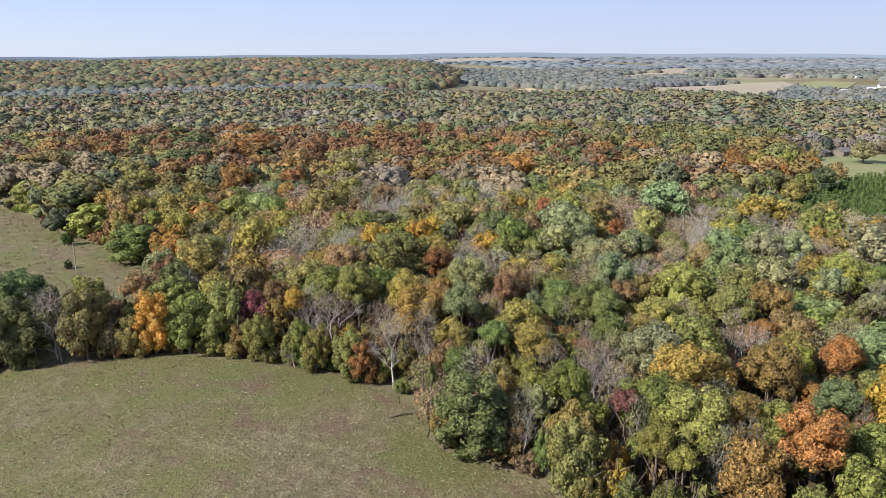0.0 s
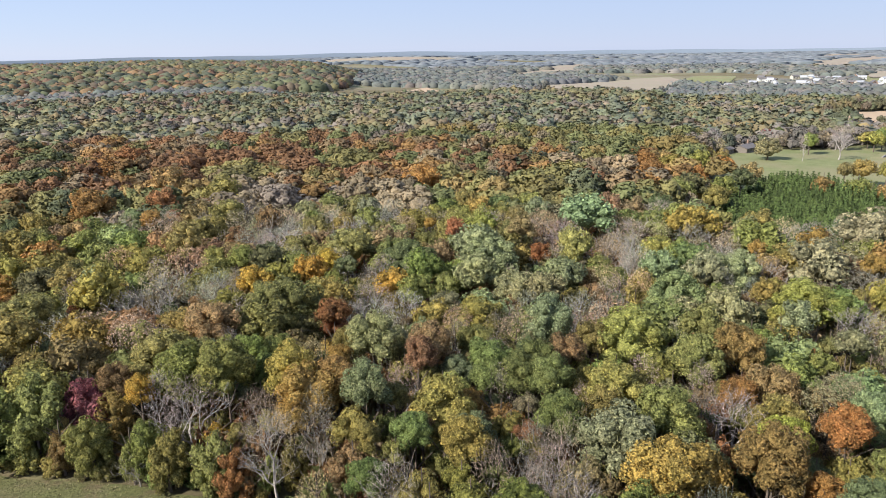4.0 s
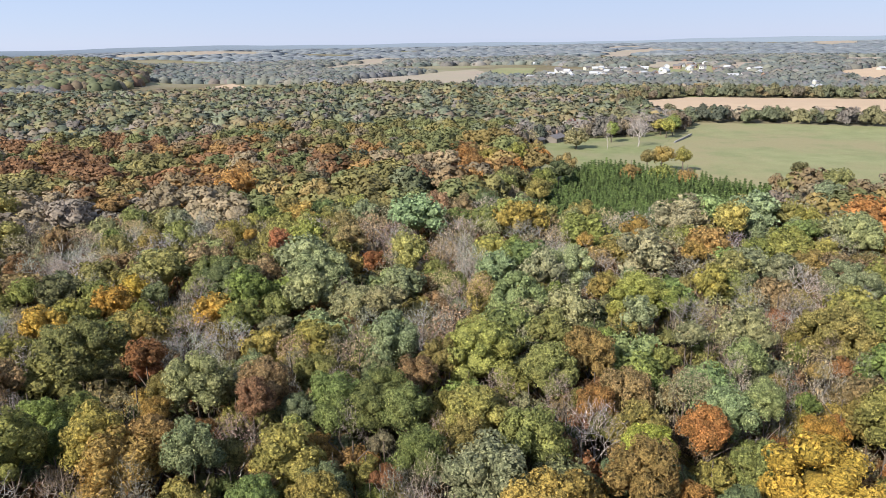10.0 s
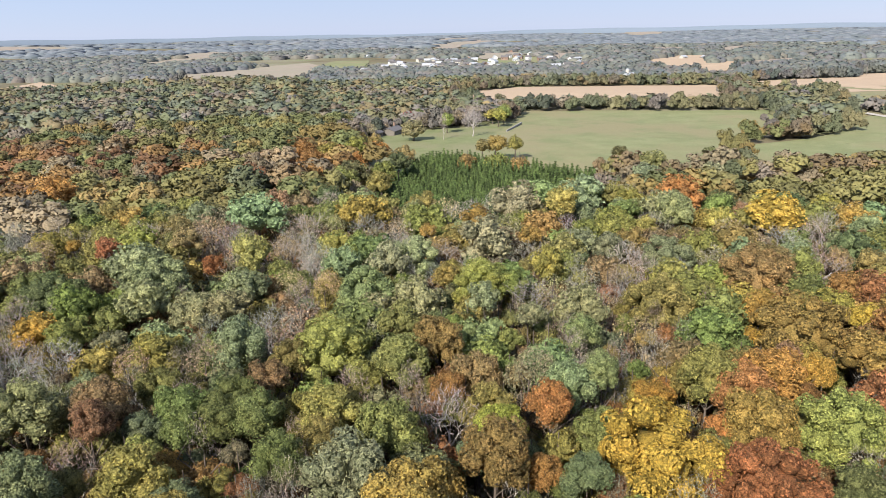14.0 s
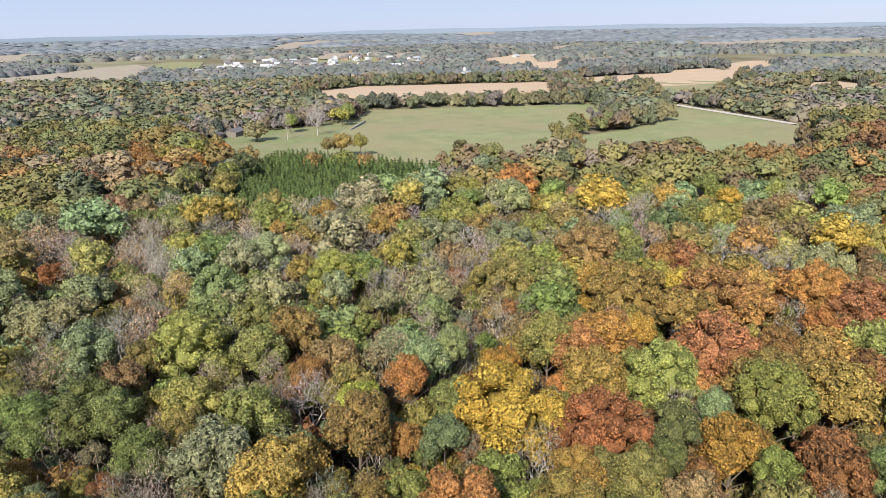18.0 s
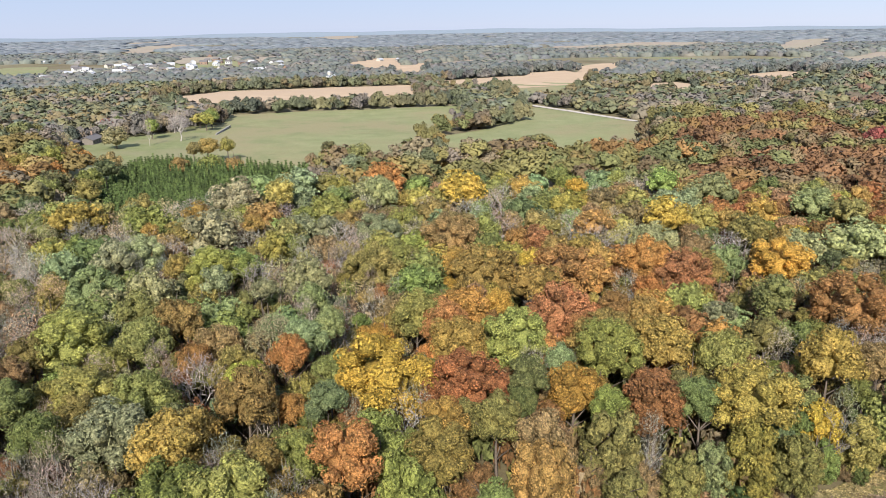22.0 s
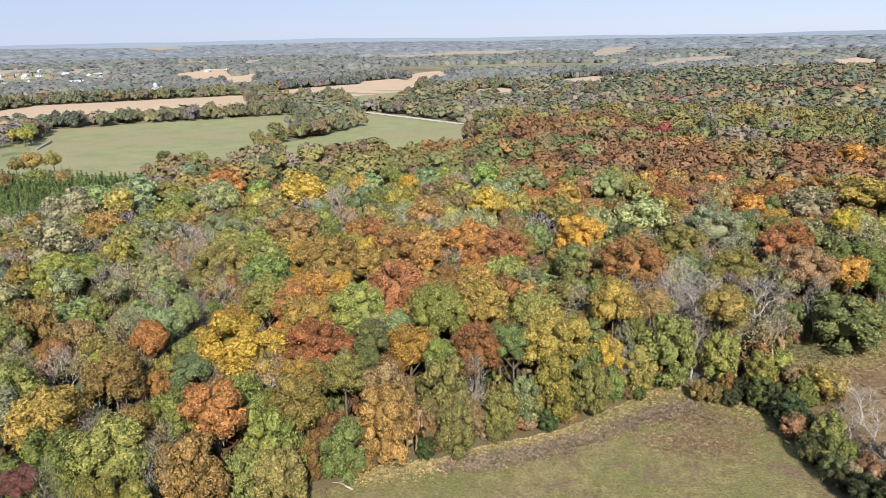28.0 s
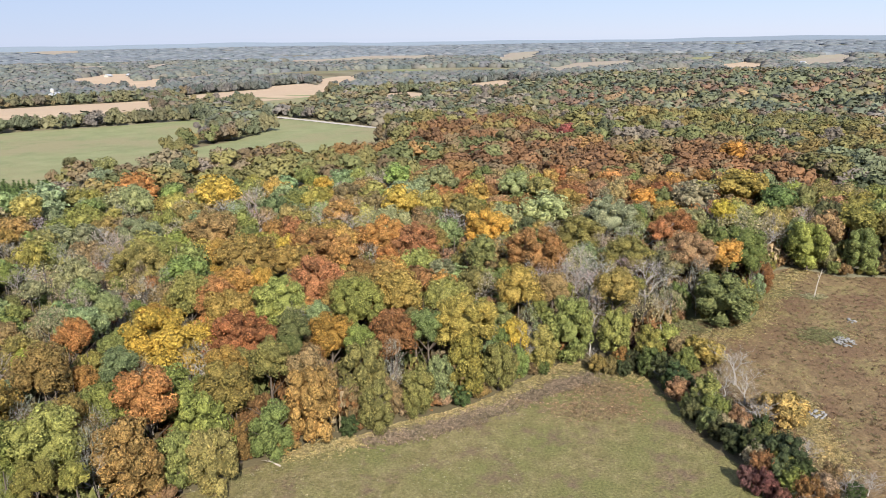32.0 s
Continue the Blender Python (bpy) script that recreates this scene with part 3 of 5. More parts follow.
SPARSE = [with_material(fast_mesh("crown", *leaf_crown(RNG, 30, 1100, 0.036, low=-0.5, lobe=0.26, core=0.1, clump=0)), LEAF) for i in range(4)]


def trunk_mesh(rng, limbs=5, mat=BARK, sides=6):
    pieces = [tube([(0, 0, -0.4), (0.08, 0.03, 3), (0.0, 0.1, 7), (0.1, 0.0, 11.5)], [0.36, 0.27, 0.2, 0.08], sides)]
    for i in range(limbs):
        t, h = 6.283 * i / limbs + rng.uniform(-0.4, 0.4), rng.uniform(4.5, 8.5)
        o = Vector((math.cos(t), math.sin(t), 0))
        pieces.append(tube([Vector((0, 0, h)), o * 1.5 + Vector((0, 0, h + 1.6)), o * 3.4 + Vector((0, 0, h + 3.4))], [0.13, 0.09, 0.03], 4))
    return with_material(fast_mesh("trunk", *joined(pieces)), mat)


TRUNKS = [trunk_mesh(RNG) for i in range(4)]
TRUNKS_MID = [trunk_mesh(RNG, 2, BARK, 4) for i in range(3)]
BARE = [with_material(fast_mesh("trunk", *bare_limbs(RNG, 15, 0.72, 4, 5, 0.3)), PALE_BARK) for i in range(6)]
TWIGS = [with_material(fast_mesh("crown", *twig_cloud(RNG, 620, 0.24, 0.007)), LEAF) for i in range(4)]
TAKEN = []


def near_open(x, y, reach):
    return any(inside(p, x + reach * math.cos(w), y + reach * math.sin(w)) for p in OPEN[:3] for w in (0, 0.8, 1.6, 2.4, 3.1, 3.9, 4.7, 5.5))


def tree(hue, x, y, r, near=True, label="", lift=0.0, most=99.0):
    """One tree of crown radius r, rooted on the ground; at a meadow's edge the leaves reach down to the grass."""
    rng = RNG
    name, words = LOOK[hue]
    z = ground_z(x, y)
    ob = thing(name, x, y, z - 0.1, rng.uniform(0, 360), label=label or words, category="tree", group="woodland trees")
    c = [v * rng.uniform(0.88, 1.12) for v in HUE[hue]]
    low = near_open(x, y, 6.5)
    if hue == "bare":
        s = r / 4.3
        b = part("trunk", BARE[rng.integers(len(BARE))], None, ob)
        b.scale = (s, s, max(0.8, 0.55 + 0.45 * s))
        w = tagged(part("crown", TWIGS[rng.integers(len(TWIGS))], None, ob, "fine grey twigs"), kind="stuff")
        w.scale, w.location, w.color = (r, r, 5.0), (0, 0, 9.0), (*c, 1)
    else:
        stems = TRUNKS if near or low else TRUNKS_MID
        t = part("trunk", stems[rng.integers(len(stems))], None, ob)
        t.scale = (0.5 + r / 9, 0.5 + r / 9, 0.7 if low else 0.95)
        pool = SPARSE if hue == "tan" else CROWNS_LOW if low else (CROWNS_BIG if near and r > 5.0 else CROWNS if near else CROWNS_MID)
        k = part("crown", pool[rng.integers(len(pool))], None, ob)
        top = 14.6 + rng.uniform(-1.6, 1.6) + 0.5 * (r - 4.3) + lift
        if r < 2.6:
            top -= 2.5
        top = min(top, most)
        if low:
            top = min(top, 2.7 * r + 1.2 if r < 4.3 else 12.8 - 0.8 * (r - 4.3))
            half = top / 2 / 1.18
        else:
            half = min(r, 4.6 + 0.55 * (r - 4.6)) * rng.uniform(0.95, 1.1)
        k.scale, k.color = (r * 1.06, r * 1.06 * rng.uniform(0.92, 1.08), half), (*c, 1)
        k.location = (rng.uniform(-0.4, 0.4), rng.uniform(-0.4, 0.4), top / 2 + 0.3 if low else top - half)
        k.rotation_euler = (rng.uniform(-0.16, 0.16), rng.uniform(-0.16, 0.16), rng.uniform(0, 6.28))
    TAKEN.append((x, y, r))
    return ob


def plant(hue, places):
    for x, y, r in places:
        tree(hue, x, y, r, near=math.hypot(x, y - 30) < (118 if r < 5 else 165), lift=0.9)


# trees that stand out by colour or size
plant("ochre", [(86, 44, 5.1), (80, 43, 3.8), (10, 94, 2.2), (37, 86, 3.7), (60, 63, 4.2), (54, 73, 4.2), (34, 96, 4.3), (38, 98, 3.8), (14, 107, 3.0), (47, 98, 4.0), (-6, 114, 2.0), (13, 116, 4.1), (-5, 120, 4.6), (35, 115, 3.5), (-1, 123, 3.6), (-7, 124, 3.8), (38, 118, 3.6), (79, 86, 4.6), (-30, 125, 2.9), (96, 60, 4.9), (95, 68, 5.6), (103, 37, 4.6), (107, 66, 4.5), (60, 128, 3.8), (109, 89, 3.7), (110, 99, 7.0), (-45, 177, 3.8), (122, 173, 5.1), (92, 209, 6.4), (204, -18, 8)])
plant("bright", [(53, 105, 3.1)])
plant("bare", [(5, 99, 3.0), (16, 101, 2.8), (23, 102, 3.1), (22, 106, 2.5), (-8, 110, 3.6), (-3, 111, 2.4), (26, 107, 2.7), (-3, 116, 2.5), (-10, 116, 3.3), (-19, 120, 4.2), (92, 43, 2.2), (8, 123, 2.9), (94, 34, 2.1), (50, 111, 4.4), (103, 23, 3.0), (43, 124, 2.8), (80, 110, 2.8), (115, 24, 4.1), (-27, 142, 3.1), (87, 109, 2.9), (-70, 125, 4.3), (120, 29, 4.7), (122, 23, 5.7), (6, 153, 3.9), (123, 12, 5.1), (34, 155, 2.7), (122, 75, 3.9), (6, 162, 4.7), (92, 130, 2.7), (88, 138, 4.5)])
plant("bare", [(-36, 165, 5.8), (105, 131, 4.1), (6, 176, 2.5), (-33, 174, 5.9), (115, 133, 3.7), (156, 86, 4.1), (62, 192, 4.9), (-14, 220, 6.0), (75, 208, 5.8), (198, 24, 3.1), (-27, 256, 5.5)])
plant("orange", [(44, 79, 4.0), (58, 75, 3.1), (53, 96, 2.5), (17, 119, 2.3), (60, 103, 3.2), (0, 132, 2.0), (54, 117, 2.5), (83, 91, 3.9), (92, 93, 4.8), (105, 85, 4.9), (118, 79, 3.9), (132, 74, 5.3), (-65, 175, 5.9), (155, 94, 4.9), (108, 162, 2.8), (-72, 190, 5.4), (98, 187, 2.2), (191, 63, 4.8), (-70, 215, 4.6), (31, 293, 7.5)])
plant("silver", [(52, 89, 2.6), (32, 104, 4.9), (3, 116, 3.2), (54, 100, 1.9), (84, 71, 2.6), (87, 72, 2.0), (66, 106, 3.7), (70, 104, 2.7), (5, 136, 4.3), (34, 142, 4.2), (81, 119, 3.1), (78, 128, 2.7), (86, 124, 4.2), (75, 136, 3.3), (128, 8, 3.9), (38, 159, 3.4), (69, 148, 4.9), (34, 165, 5.0), (27, 169, 4.8), (64, 158, 5.7), (45, 169, 4.1), (33, 182, 6.3), (75, 168, 4.3), (150, 78, 5.9), (158, 49, 4.8), (68, 174, 4.5), (160, 22, 6.8), (82, 169, 5.8), (124, 136, 5.4), (32, 194, 6.0)])
plant("silver", [(99, 166, 6.8), (170, 39, 7.4), (190, -2, 7.2), (153, 158, 5.4), (202, 52, 5.6), (68, 222, 7.5), (158, 164, 6.4), (130, 193, 8), (139, 193, 6.1), (211, 80, 5.9), (151, 188, 7.1), (187, 196, 5.6), (210, 188, 4.3)])
plant("gold", [(47, 89, 1.8), (77, 66, 4.2), (64, 89, 7.3), (-16, 119, 2.2), (-26, 124, 2.0), (73, 98, 2.9), (-26, 129, 2.0), (95, 91, 2.3), (100, 91, 2.9), (106, 105, 1.8), (133, -5, 3.8), (122, 95, 2.8), (10, 169, 3.6), (145, 51, 5.9), (-6, 181, 4.0), (-2, 188, 2.7), (167, 80, 5.8), (194, 12, 4.5), (25, 228, 1.9), (170, 142, 7.2), (195, 116, 3.0), (226, 191, 2.5), (276, -23, 6.1), (210, 220, 2.1)])
plant("brown", [(66, 65, 4.2), (11, 128, 2.6), (-30, 128, 2.4), (13, 133, 3.4), (33, 129, 3.2), (60, 118, 3.9), (108, 31, 3.3), (-64, 124, 4.4), (-20, 146, 4.2), (131, 3, 5.1), (127, 118, 6.5), (133, 121, 6.9), (23, 194, 3.7), (45, 205, 3.5), (-59, 301, 8)])
plant("tan", [(64, 112, 3.8), (-4, 136, 2.5), (67, 114, 2.7), (-31, 142, 3.8), (19, 146, 2.7), (57, 161, 2.7), (53, 168, 3.5), (-36, 182, 5.6), (160, -12, 6.0), (-34, 195, 4.7), (-27, 240, 5.6)])
plant("green", [(26, 76, 2.3), (53, 66, 3.1), (66, 54, 2.8), (73, 50, 2.9), (71, 58, 4.2), (8, 109, 2.4), (70, 71, 2.2), (82, 50, 3.1), (74, 72, 3.1), (85, 38, 3.0), (27, 111, 2.9), (85, 53, 3.3), (7, 118, 1.9), (28, 119, 3.1), (24, 123, 3.5), (20, 124, 2.8), (-11, 128, 2.7), (27, 125, 3.3), (21, 127, 3.6), (-21, 127, 4.6), (100, 27, 4.3), (102, 33, 2.3), (-9, 134, 2.6), (21, 137, 3.4), (52, 126, 3.9), (-12, 148, 4.8), (58, 135, 3.4), (123, 48, 4.0), (-10, 156, 5.3), (-6, 157, 4.6)])
plant("green", [(15, 164, 3.8), (17, 174, 4.3), (143, -8, 6.5), (-22, 199, 3.2), (-85, 197, 7.6), (103, 197, 7.0), (-32, 250, 5.0), (201, 206, 5.7)])
plant("rust", [(10, 90, 1.8), (57, 70, 2.6), (56, 89, 1.8), (79, 55, 4.6), (68, 78, 5.5), (22, 111, 1.8), (83, 57, 3.0), (88, 60, 2.4), (93, 48, 2.1), (44, 116, 1.8), (5, 127, 1.8), (97, 73, 2.9), (81, 102, 1.8), (100, 79, 6.2), (106, 71, 3.0), (-58, 129, 2.2), (-1, 148, 2.9), (-1, 151, 2.5), (126, 37, 6.5), (119, 86, 6.9), (132, 66, 5.3), (152, 9, 3.5), (137, 107, 3.4), (158, 4, 5.1), (46, 189, 2.6), (30, 213, 2.9), (168, 168, 6.2), (-73, 260, 6.3), (-56, 275, 5.7), (250, 151, 3.0)])
plant("rust", [(-94, 347, 8), (-88, 369, 8)])
plant("olive", [(16, 82, 3.8), (26, 81, 2.4), (43, 69, 3.3), (17, 87, 3.5), (32, 84, 4.4), (48, 73, 4.2), (43, 85, 3.5), (50, 84, 2.1), (64, 71, 3.3), (3, 109, 1.9), (33, 112, 2.6), (40, 110, 4.1), (-15, 124, 3.9), (34, 120, 3.6), (90, 66, 5.1), (85, 79, 5.5), (99, 12, 2.6), (102, 18, 3.3), (101, 51, 4.0), (82, 96, 4.1), (-24, 134, 5.5), (107, 19, 4.1), (1, 140, 2.1), (39, 136, 3.2), (-26, 147, 3.9), (73, 127, 2.4), (-50, 145, 4.9), (-69, 137, 4.0), (-20, 160, 3.6), (131, 16, 6.0)])
plant("olive", [(101, 120, 5.5), (-54, 159, 5.6), (108, 120, 4.7), (-44, 168, 4.8), (-12, 175, 3.8), (146, 28, 6.5), (112, 126, 4.5), (80, 154, 2.9), (101, 149, 3.8), (53, 187, 4.7), (135, 136, 5.2), (3, 202, 5.8), (162, -28, 4.8), (-36, 209, 5.1), (-36, 225, 5.3), (136, 181, 5.0), (-80, 217, 6.3), (-110, 227, 8), (-106, 258, 7.5), (-39, 289, 6.8), (-138, 256, 8)])
plant("lime", [(42, 74, 3.0), (17, 92, 3.2), (75, 60, 2.7), (-16, 113, 2.8), (-24, 119, 2.6), (-40, 125, 4.1), (-13, 133, 3.2), (45, 135, 6.1), (99, 108, 4.3), (83, 147, 5.2), (161, -40, 3.9), (196, 43, 4.8), (212, 95, 5.1), (204, 122, 4.9), (214, 131, 4.1), (-149, 264, 7.0)])
plant("dark", [(4, 91, 5.5), (99, 32, 2.3), (-75, 123, 5.2), (122, -4, 6.4), (-80, 130, 5.5), (16, 189, 6.0), (-16, 191, 4.9), (195, -26, 5.8), (207, 225, 3.2)])
plant("yellow", [(21, 80, 2.2), (22, 84, 2.4), (94, 37, 3.3), (-52, 125, 3.7), (-16, 168, 3.6), (172, -8, 3.3)])
plant("crimson", [(24, 89, 1.8), (-34, 127, 3.6), (333, 47, 5.0)])


# the stand of oaks beside the pine plantation, and those behind it
for hue, x, y, r in (("dark", 124, 276, 6.0), ("rust", 108, 278, 5.6), ("orange", 146, 294, 4.6), ("dark", 140, 270, 4.6), ("olive", 132, 309, 5.2), ("brown", 138, 329, 4.8), ("olive", 148, 316, 5.0), ("green", 131, 264, 4.4),
                     ("rust", 123, 312, 5.0), ("rust", 118, 296, 5.0), ("olive", 182, 266, 5.0), ("brown", 173, 272, 4.0), ("brown", 186, 256, 3.8), ("brown", 154, 288, 4.6), ("green", 114, 262, 5.2), ("olive", 120, 248, 4.6), ("orange", 134, 290, 4.4), ("olive", 150, 303, 4.4)):
    tree(hue, x, y, r, near=False, lift=-0.5 if x < 170 else -6.5)

# zones of the woodland: middle, radius, and the mix that grows there
MIXES = {"far_mixed": "olive olive green ochre green olive brown green tan olive dark bare silver ochre olive",
         "mixed": "olive ochre olive green green silver silver brown brown bare bare bare ochre green tan brown dark olive green olive olive",
         "rusty": "rust rust rust orange orange brown olive tan green rust gold",
         "deep_rust": "rust rust rust brown rust brown orange rust brown olive green ochre",
         "grey": "bare bare bare tan tan brown olive green tan silver",
         "orange": "orange rust ochre olive orange ochre brown rust olive green",
         "green": "green olive silver silver dark olive brown bare lime tan",
         "ridge": "green dark olive green rust brown olive dark orange green",
         "edge": "olive green lime brown tan bare olive gold"}
ZONES = [(117, 309, 32, "rusty"), (31, 298, 24, "rusty"), (135, 322, 24, "rusty"), (218, 32, 26, "deep_rust"), (198, 7, 20, "rusty"), (239, 84, 28, "deep_rust"), (259, 56, 30, "deep_rust"), (-5, 334, 45, "rusty"), (-79, 344, 34, "rusty"), (-50, 360, 90, "rusty"), (-153, 378, 80, "rusty"), (27, 363, 60, "rusty"), (-17, 259, 42, "grey"), (-12, 242, 38, "grey"), (76, 210, 34, "grey"), (105, 129, 18, "grey"), (326, 89, 45, "deep_rust"), (272, 47, 45, "deep_rust"), (245, 11, 42, "deep_rust"), (292, 104, 35, "deep_rust"), (269, -11, 40, "deep_rust"), (193, 55, 24, "rusty"), (195, 30, 26, "rusty"), (115, 93, 30, "orange"), (94, 63, 20, "orange"), (104, 78, 25, "orange"), (592, -53, 160, "ridge"), (46, 177, 40, "green"), (45, 126, 30, "green"), (80, 167, 40, "green"), (128, 150, 40, "mixed"), (116, 17, 22, "grey"), (143, 600, 120, "green"), (254, 412, 50, "grey"), (542, 53, 90, "grey"), (-500, 1200, 620, "ridge")]


def hue_at(x, y, rng):
    for zx, zy, zr, mix in ZONES:
        if math.hypot(x - zx, y - zy) < zr * rng.uniform(0.75, 1.2):
            words = MIXES[mix].split()
            return words[rng.integers(len(words))]
    words = MIXES["mixed" if x * x + y * y < 62500 else "far_mixed"].split()
    return words[rng.integers(len(words))]


def in_view(x, y):
    return -37 < math.degrees(math.atan2(x + 5, y - 10)) < 117


# the rest of the near woodland, tree by tree
NEAR = 232
STAND_OUT = [(*t, near_open(t[0], t[1], 6.5)) for t in TAKEN]
step, count = 7.6, 0
for i in range(-40, 46):
    for j in range(-12, 46):
        x, y = i * step + (j % 2) * step / 2 + RNG.uniform(-2.4, 2.4), j * step * 0.9 + RNG.uniform(-2.2, 2.2)
        d = math.hypot(x, y - 30)
        if d > NEAR or d < 34 or not in_view(x, y) or is_open(x, y):
            continue
        r = RNG.uniform(3.7, 5.6)
        if any((x - a) ** 2 + (y - b) ** 2 < (0.62 * (r + c)) ** 2 for a, b, c in TAKEN):
            r *= 0.6
            if any((x - a) ** 2 + (y - b) ** 2 < (0.62 * (r + c)) ** 2 for a, b, c in TAKEN):
                continue
        most = 13.6 + RNG.uniform(-1.5, 1.5)   # lower than the standout trees behind
        hides = False   # would stand before a tree at a meadow's edge
        for a, b, c, at_edge in STAND_OUT:
            far = math.hypot(a - x, b - y)
            if far < 16 and math.hypot(a, b - 35) > math.hypot(x, y - 35):
                ux, uy = a, b - 35
                k = math.hypot(ux, uy)
                along, across = ((a - x) * ux + (b - y) * uy) / k, abs((a - x) * uy - (b - y) * ux) / k
                if across < r + 0.4 * c:
                    most = min(most, 9.0 + 50 * along / k)
                    hides = hides or (at_edge and along < 10 and across < 0.8 * c + 0.5 * r)
        if hides:
            continue
        tree(hue_at(x, y, RNG), x, y, r, near=d < 100, most=most)
        count += 1

# smaller trees that fill the gaps between the larger ones
filled = 0
for i in range(9000):
    x, y = RNG.uniform(-110, 175), RNG.uniform(-30, 190)
    d = math.hypot(x, y - 30)
    if d > 158 or d < 34 or not in_view(x, y) or is_open(x, y):
        continue
    r = RNG.uniform(1.6, 2.9)
    if any((x - a) ** 2 + (y - b) ** 2 < (0.62 * c + 0.45 * r) ** 2 for a, b, c in TAKEN):
        continue
    words = "olive olive green brown tan bare lime olive rust brown".split()
    hue = hue_at(x, y, RNG) if i % 2 else words[RNG.integers(len(words))]
    tree(hue, x, y, r, near=False, most=RNG.uniform(8.0, 11.5))
    filled += 1

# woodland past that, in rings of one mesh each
# near leaf colours darkened and slightly greyed for distance, before the painted haze
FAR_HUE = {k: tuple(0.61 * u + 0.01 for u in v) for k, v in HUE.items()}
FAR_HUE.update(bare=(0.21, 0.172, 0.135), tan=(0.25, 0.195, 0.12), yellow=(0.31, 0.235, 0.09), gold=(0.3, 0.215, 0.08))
STAND = {}


def stand_hue(x, y, rng):
    """Neighbouring trees often share a kind: the hue goes by small stands."""
    wx, wy = x + 9 * noise.noise((x * 0.05, y * 0.05, 1.0)), y + 9 * noise.noise((x * 0.05, y * 0.05, 5.0))
    key = (int(wx // 19), int(wy // 24))
    if key not in STAND:
        STAND[key] = hue_at(key[0] * 19.0 + 9, key[1] * 24.0 + 12, rng)
    return STAND[key] if rng.uniform() < 0.62 else hue_at(x, y, rng)


VILLAGE = [(465, 900), (520, 1010), (640, 1170), (860, 1220), (1010, 1180), (900, 900), (700, 730), (560, 850)]


def woods(name, inner, outer, spacing, templates, label, width, top, keep=1.0, painted_haze=0.0, gaps=False, on_ridge=None):
    rng = np.random.default_rng(int(inner))
    pos, scl, tint = [], [], []
    rim = ([], [], [])   # lower trees where the wood meets a field
    r = inner
    while r < outer:
        s = spacing(r)
        n = int(radians(154) * r / s)
        for i in range(n):
            a = radians(-37) + radians(154) * (i + rng.uniform(-0.4, 0.4)) / n
            q = r + rng.uniform(-0.45, 0.45) * s
            x, y = q * math.sin(a), 30 + q * math.cos(a)
            z = ground_z(x, y)
            ridge = z > 10 and r < 2000
            if on_ridge is not None and ridge != on_ridge:
                continue
            if gaps and not ridge and rng.uniform() < 0.75 and inside(VILLAGE, x, y):
                continue
            if is_open(x, y) or (r < 600 and near_road(x, y, 8)) or rng.uniform() > keep or math.hypot(x, y - 30) < NEAR - 3:
                continue
            if any(abs(x - u) < 6 and abs(y - v) < 6 for u, v, _ in FAR_TAKEN):
                continue
            if gaps and not ridge and math.sin(x / 170 + 1) * math.sin(y / 210 + x / 400) < -0.5:
                continue
            w = s * width * rng.uniform(0.65, 1.4)
            h = min(w, 6.5) * rng.uniform(0.75, 1.0)
            t = (top if r < 420 or r > 830 or not 24 < math.degrees(a) < 82 else 9.0) * rng.uniform(0.76, 1.14)
            if gaps and inside(VILLAGE, x, y):
                t *= 0.6
            m = painted_haze
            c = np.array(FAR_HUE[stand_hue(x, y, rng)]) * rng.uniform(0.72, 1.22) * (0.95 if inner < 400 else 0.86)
            # distance haze painted into the leaf colour as blue-grey, stronger in farther rings
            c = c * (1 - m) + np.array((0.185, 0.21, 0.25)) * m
            if not (r < 1000 and (is_open(x * 0.975, y * 0.975) or is_open(x - 6, y + 4) or is_open(x + 6, y - 4))):
                pos.append((x, y, z + t - h))
                scl.append((w, w, h))
                tint.append(c)
            else:
                for k in range(3):
                    u, e = x + rng.uniform(-4.5, 4.5), y + rng.uniform(-4.5, 4.5)
                    g = rng.uniform(2.6, 4.8)
                    if near_road(u, e, 6):
                        continue
                    rim[0].append((u, e, ground_z(u, e) + (g * rng.uniform(0.7, 1.0) if k < 2 else rng.uniform(4.5, 8.5))))
                    rim[1].append((g, g, g * 1.15))
                    rim[2].append(c * rng.uniform(0.8, 1.1))
        r += s * 0.9
    v, f, c, m = scattered(templates, rng, np.array(pos), np.array(scl), np.array(tint))
    if rim[0]:
        v2, f2, c2, m2 = scattered(T_A, rng, np.array(rim[0]), np.array(rim[1]), np.array(rim[2]))
        f = np.concatenate([f, f2 + len(v)])
        v, c, m = np.concatenate([v, v2]), np.concatenate([c, c2]), np.concatenate([m, m2])
    return tagged(new(name, rounded(fast_mesh(name, v, f, c), LEAF_SOFT if inner < 800 else LEAF_EVEN, m, (0.5 if inner < 400 else 0.65) if inner < 800 else 0.85)), label, "woodland", kind="stuff")


def dome_leaves(rng, cards):
    """A far crown: an uneven dome with ragged sprays."""
    v, f = dome(rng)
    d = unit(rng.normal(size=(cards, 3)) + (0, 0, 0.6))
    d[:, 2] = np.abs(d[:, 2])
    p = d * (0.95, 0.95, 0.9)
    a = unit(np.cross(d, rng.normal(size=(cards, 3)))) * 0.19
    b = np.cross(d, a)
    tri = np.stack([p + a, p - 0.6 * a + b, p - 0.6 * a - b + 0.25 * d], 1).reshape(-1, 3)
    return np.concatenate([v, tri]), np.concatenate([f, len(v) + 3 * np.arange(cards)[:, None] + np.arange(3)])


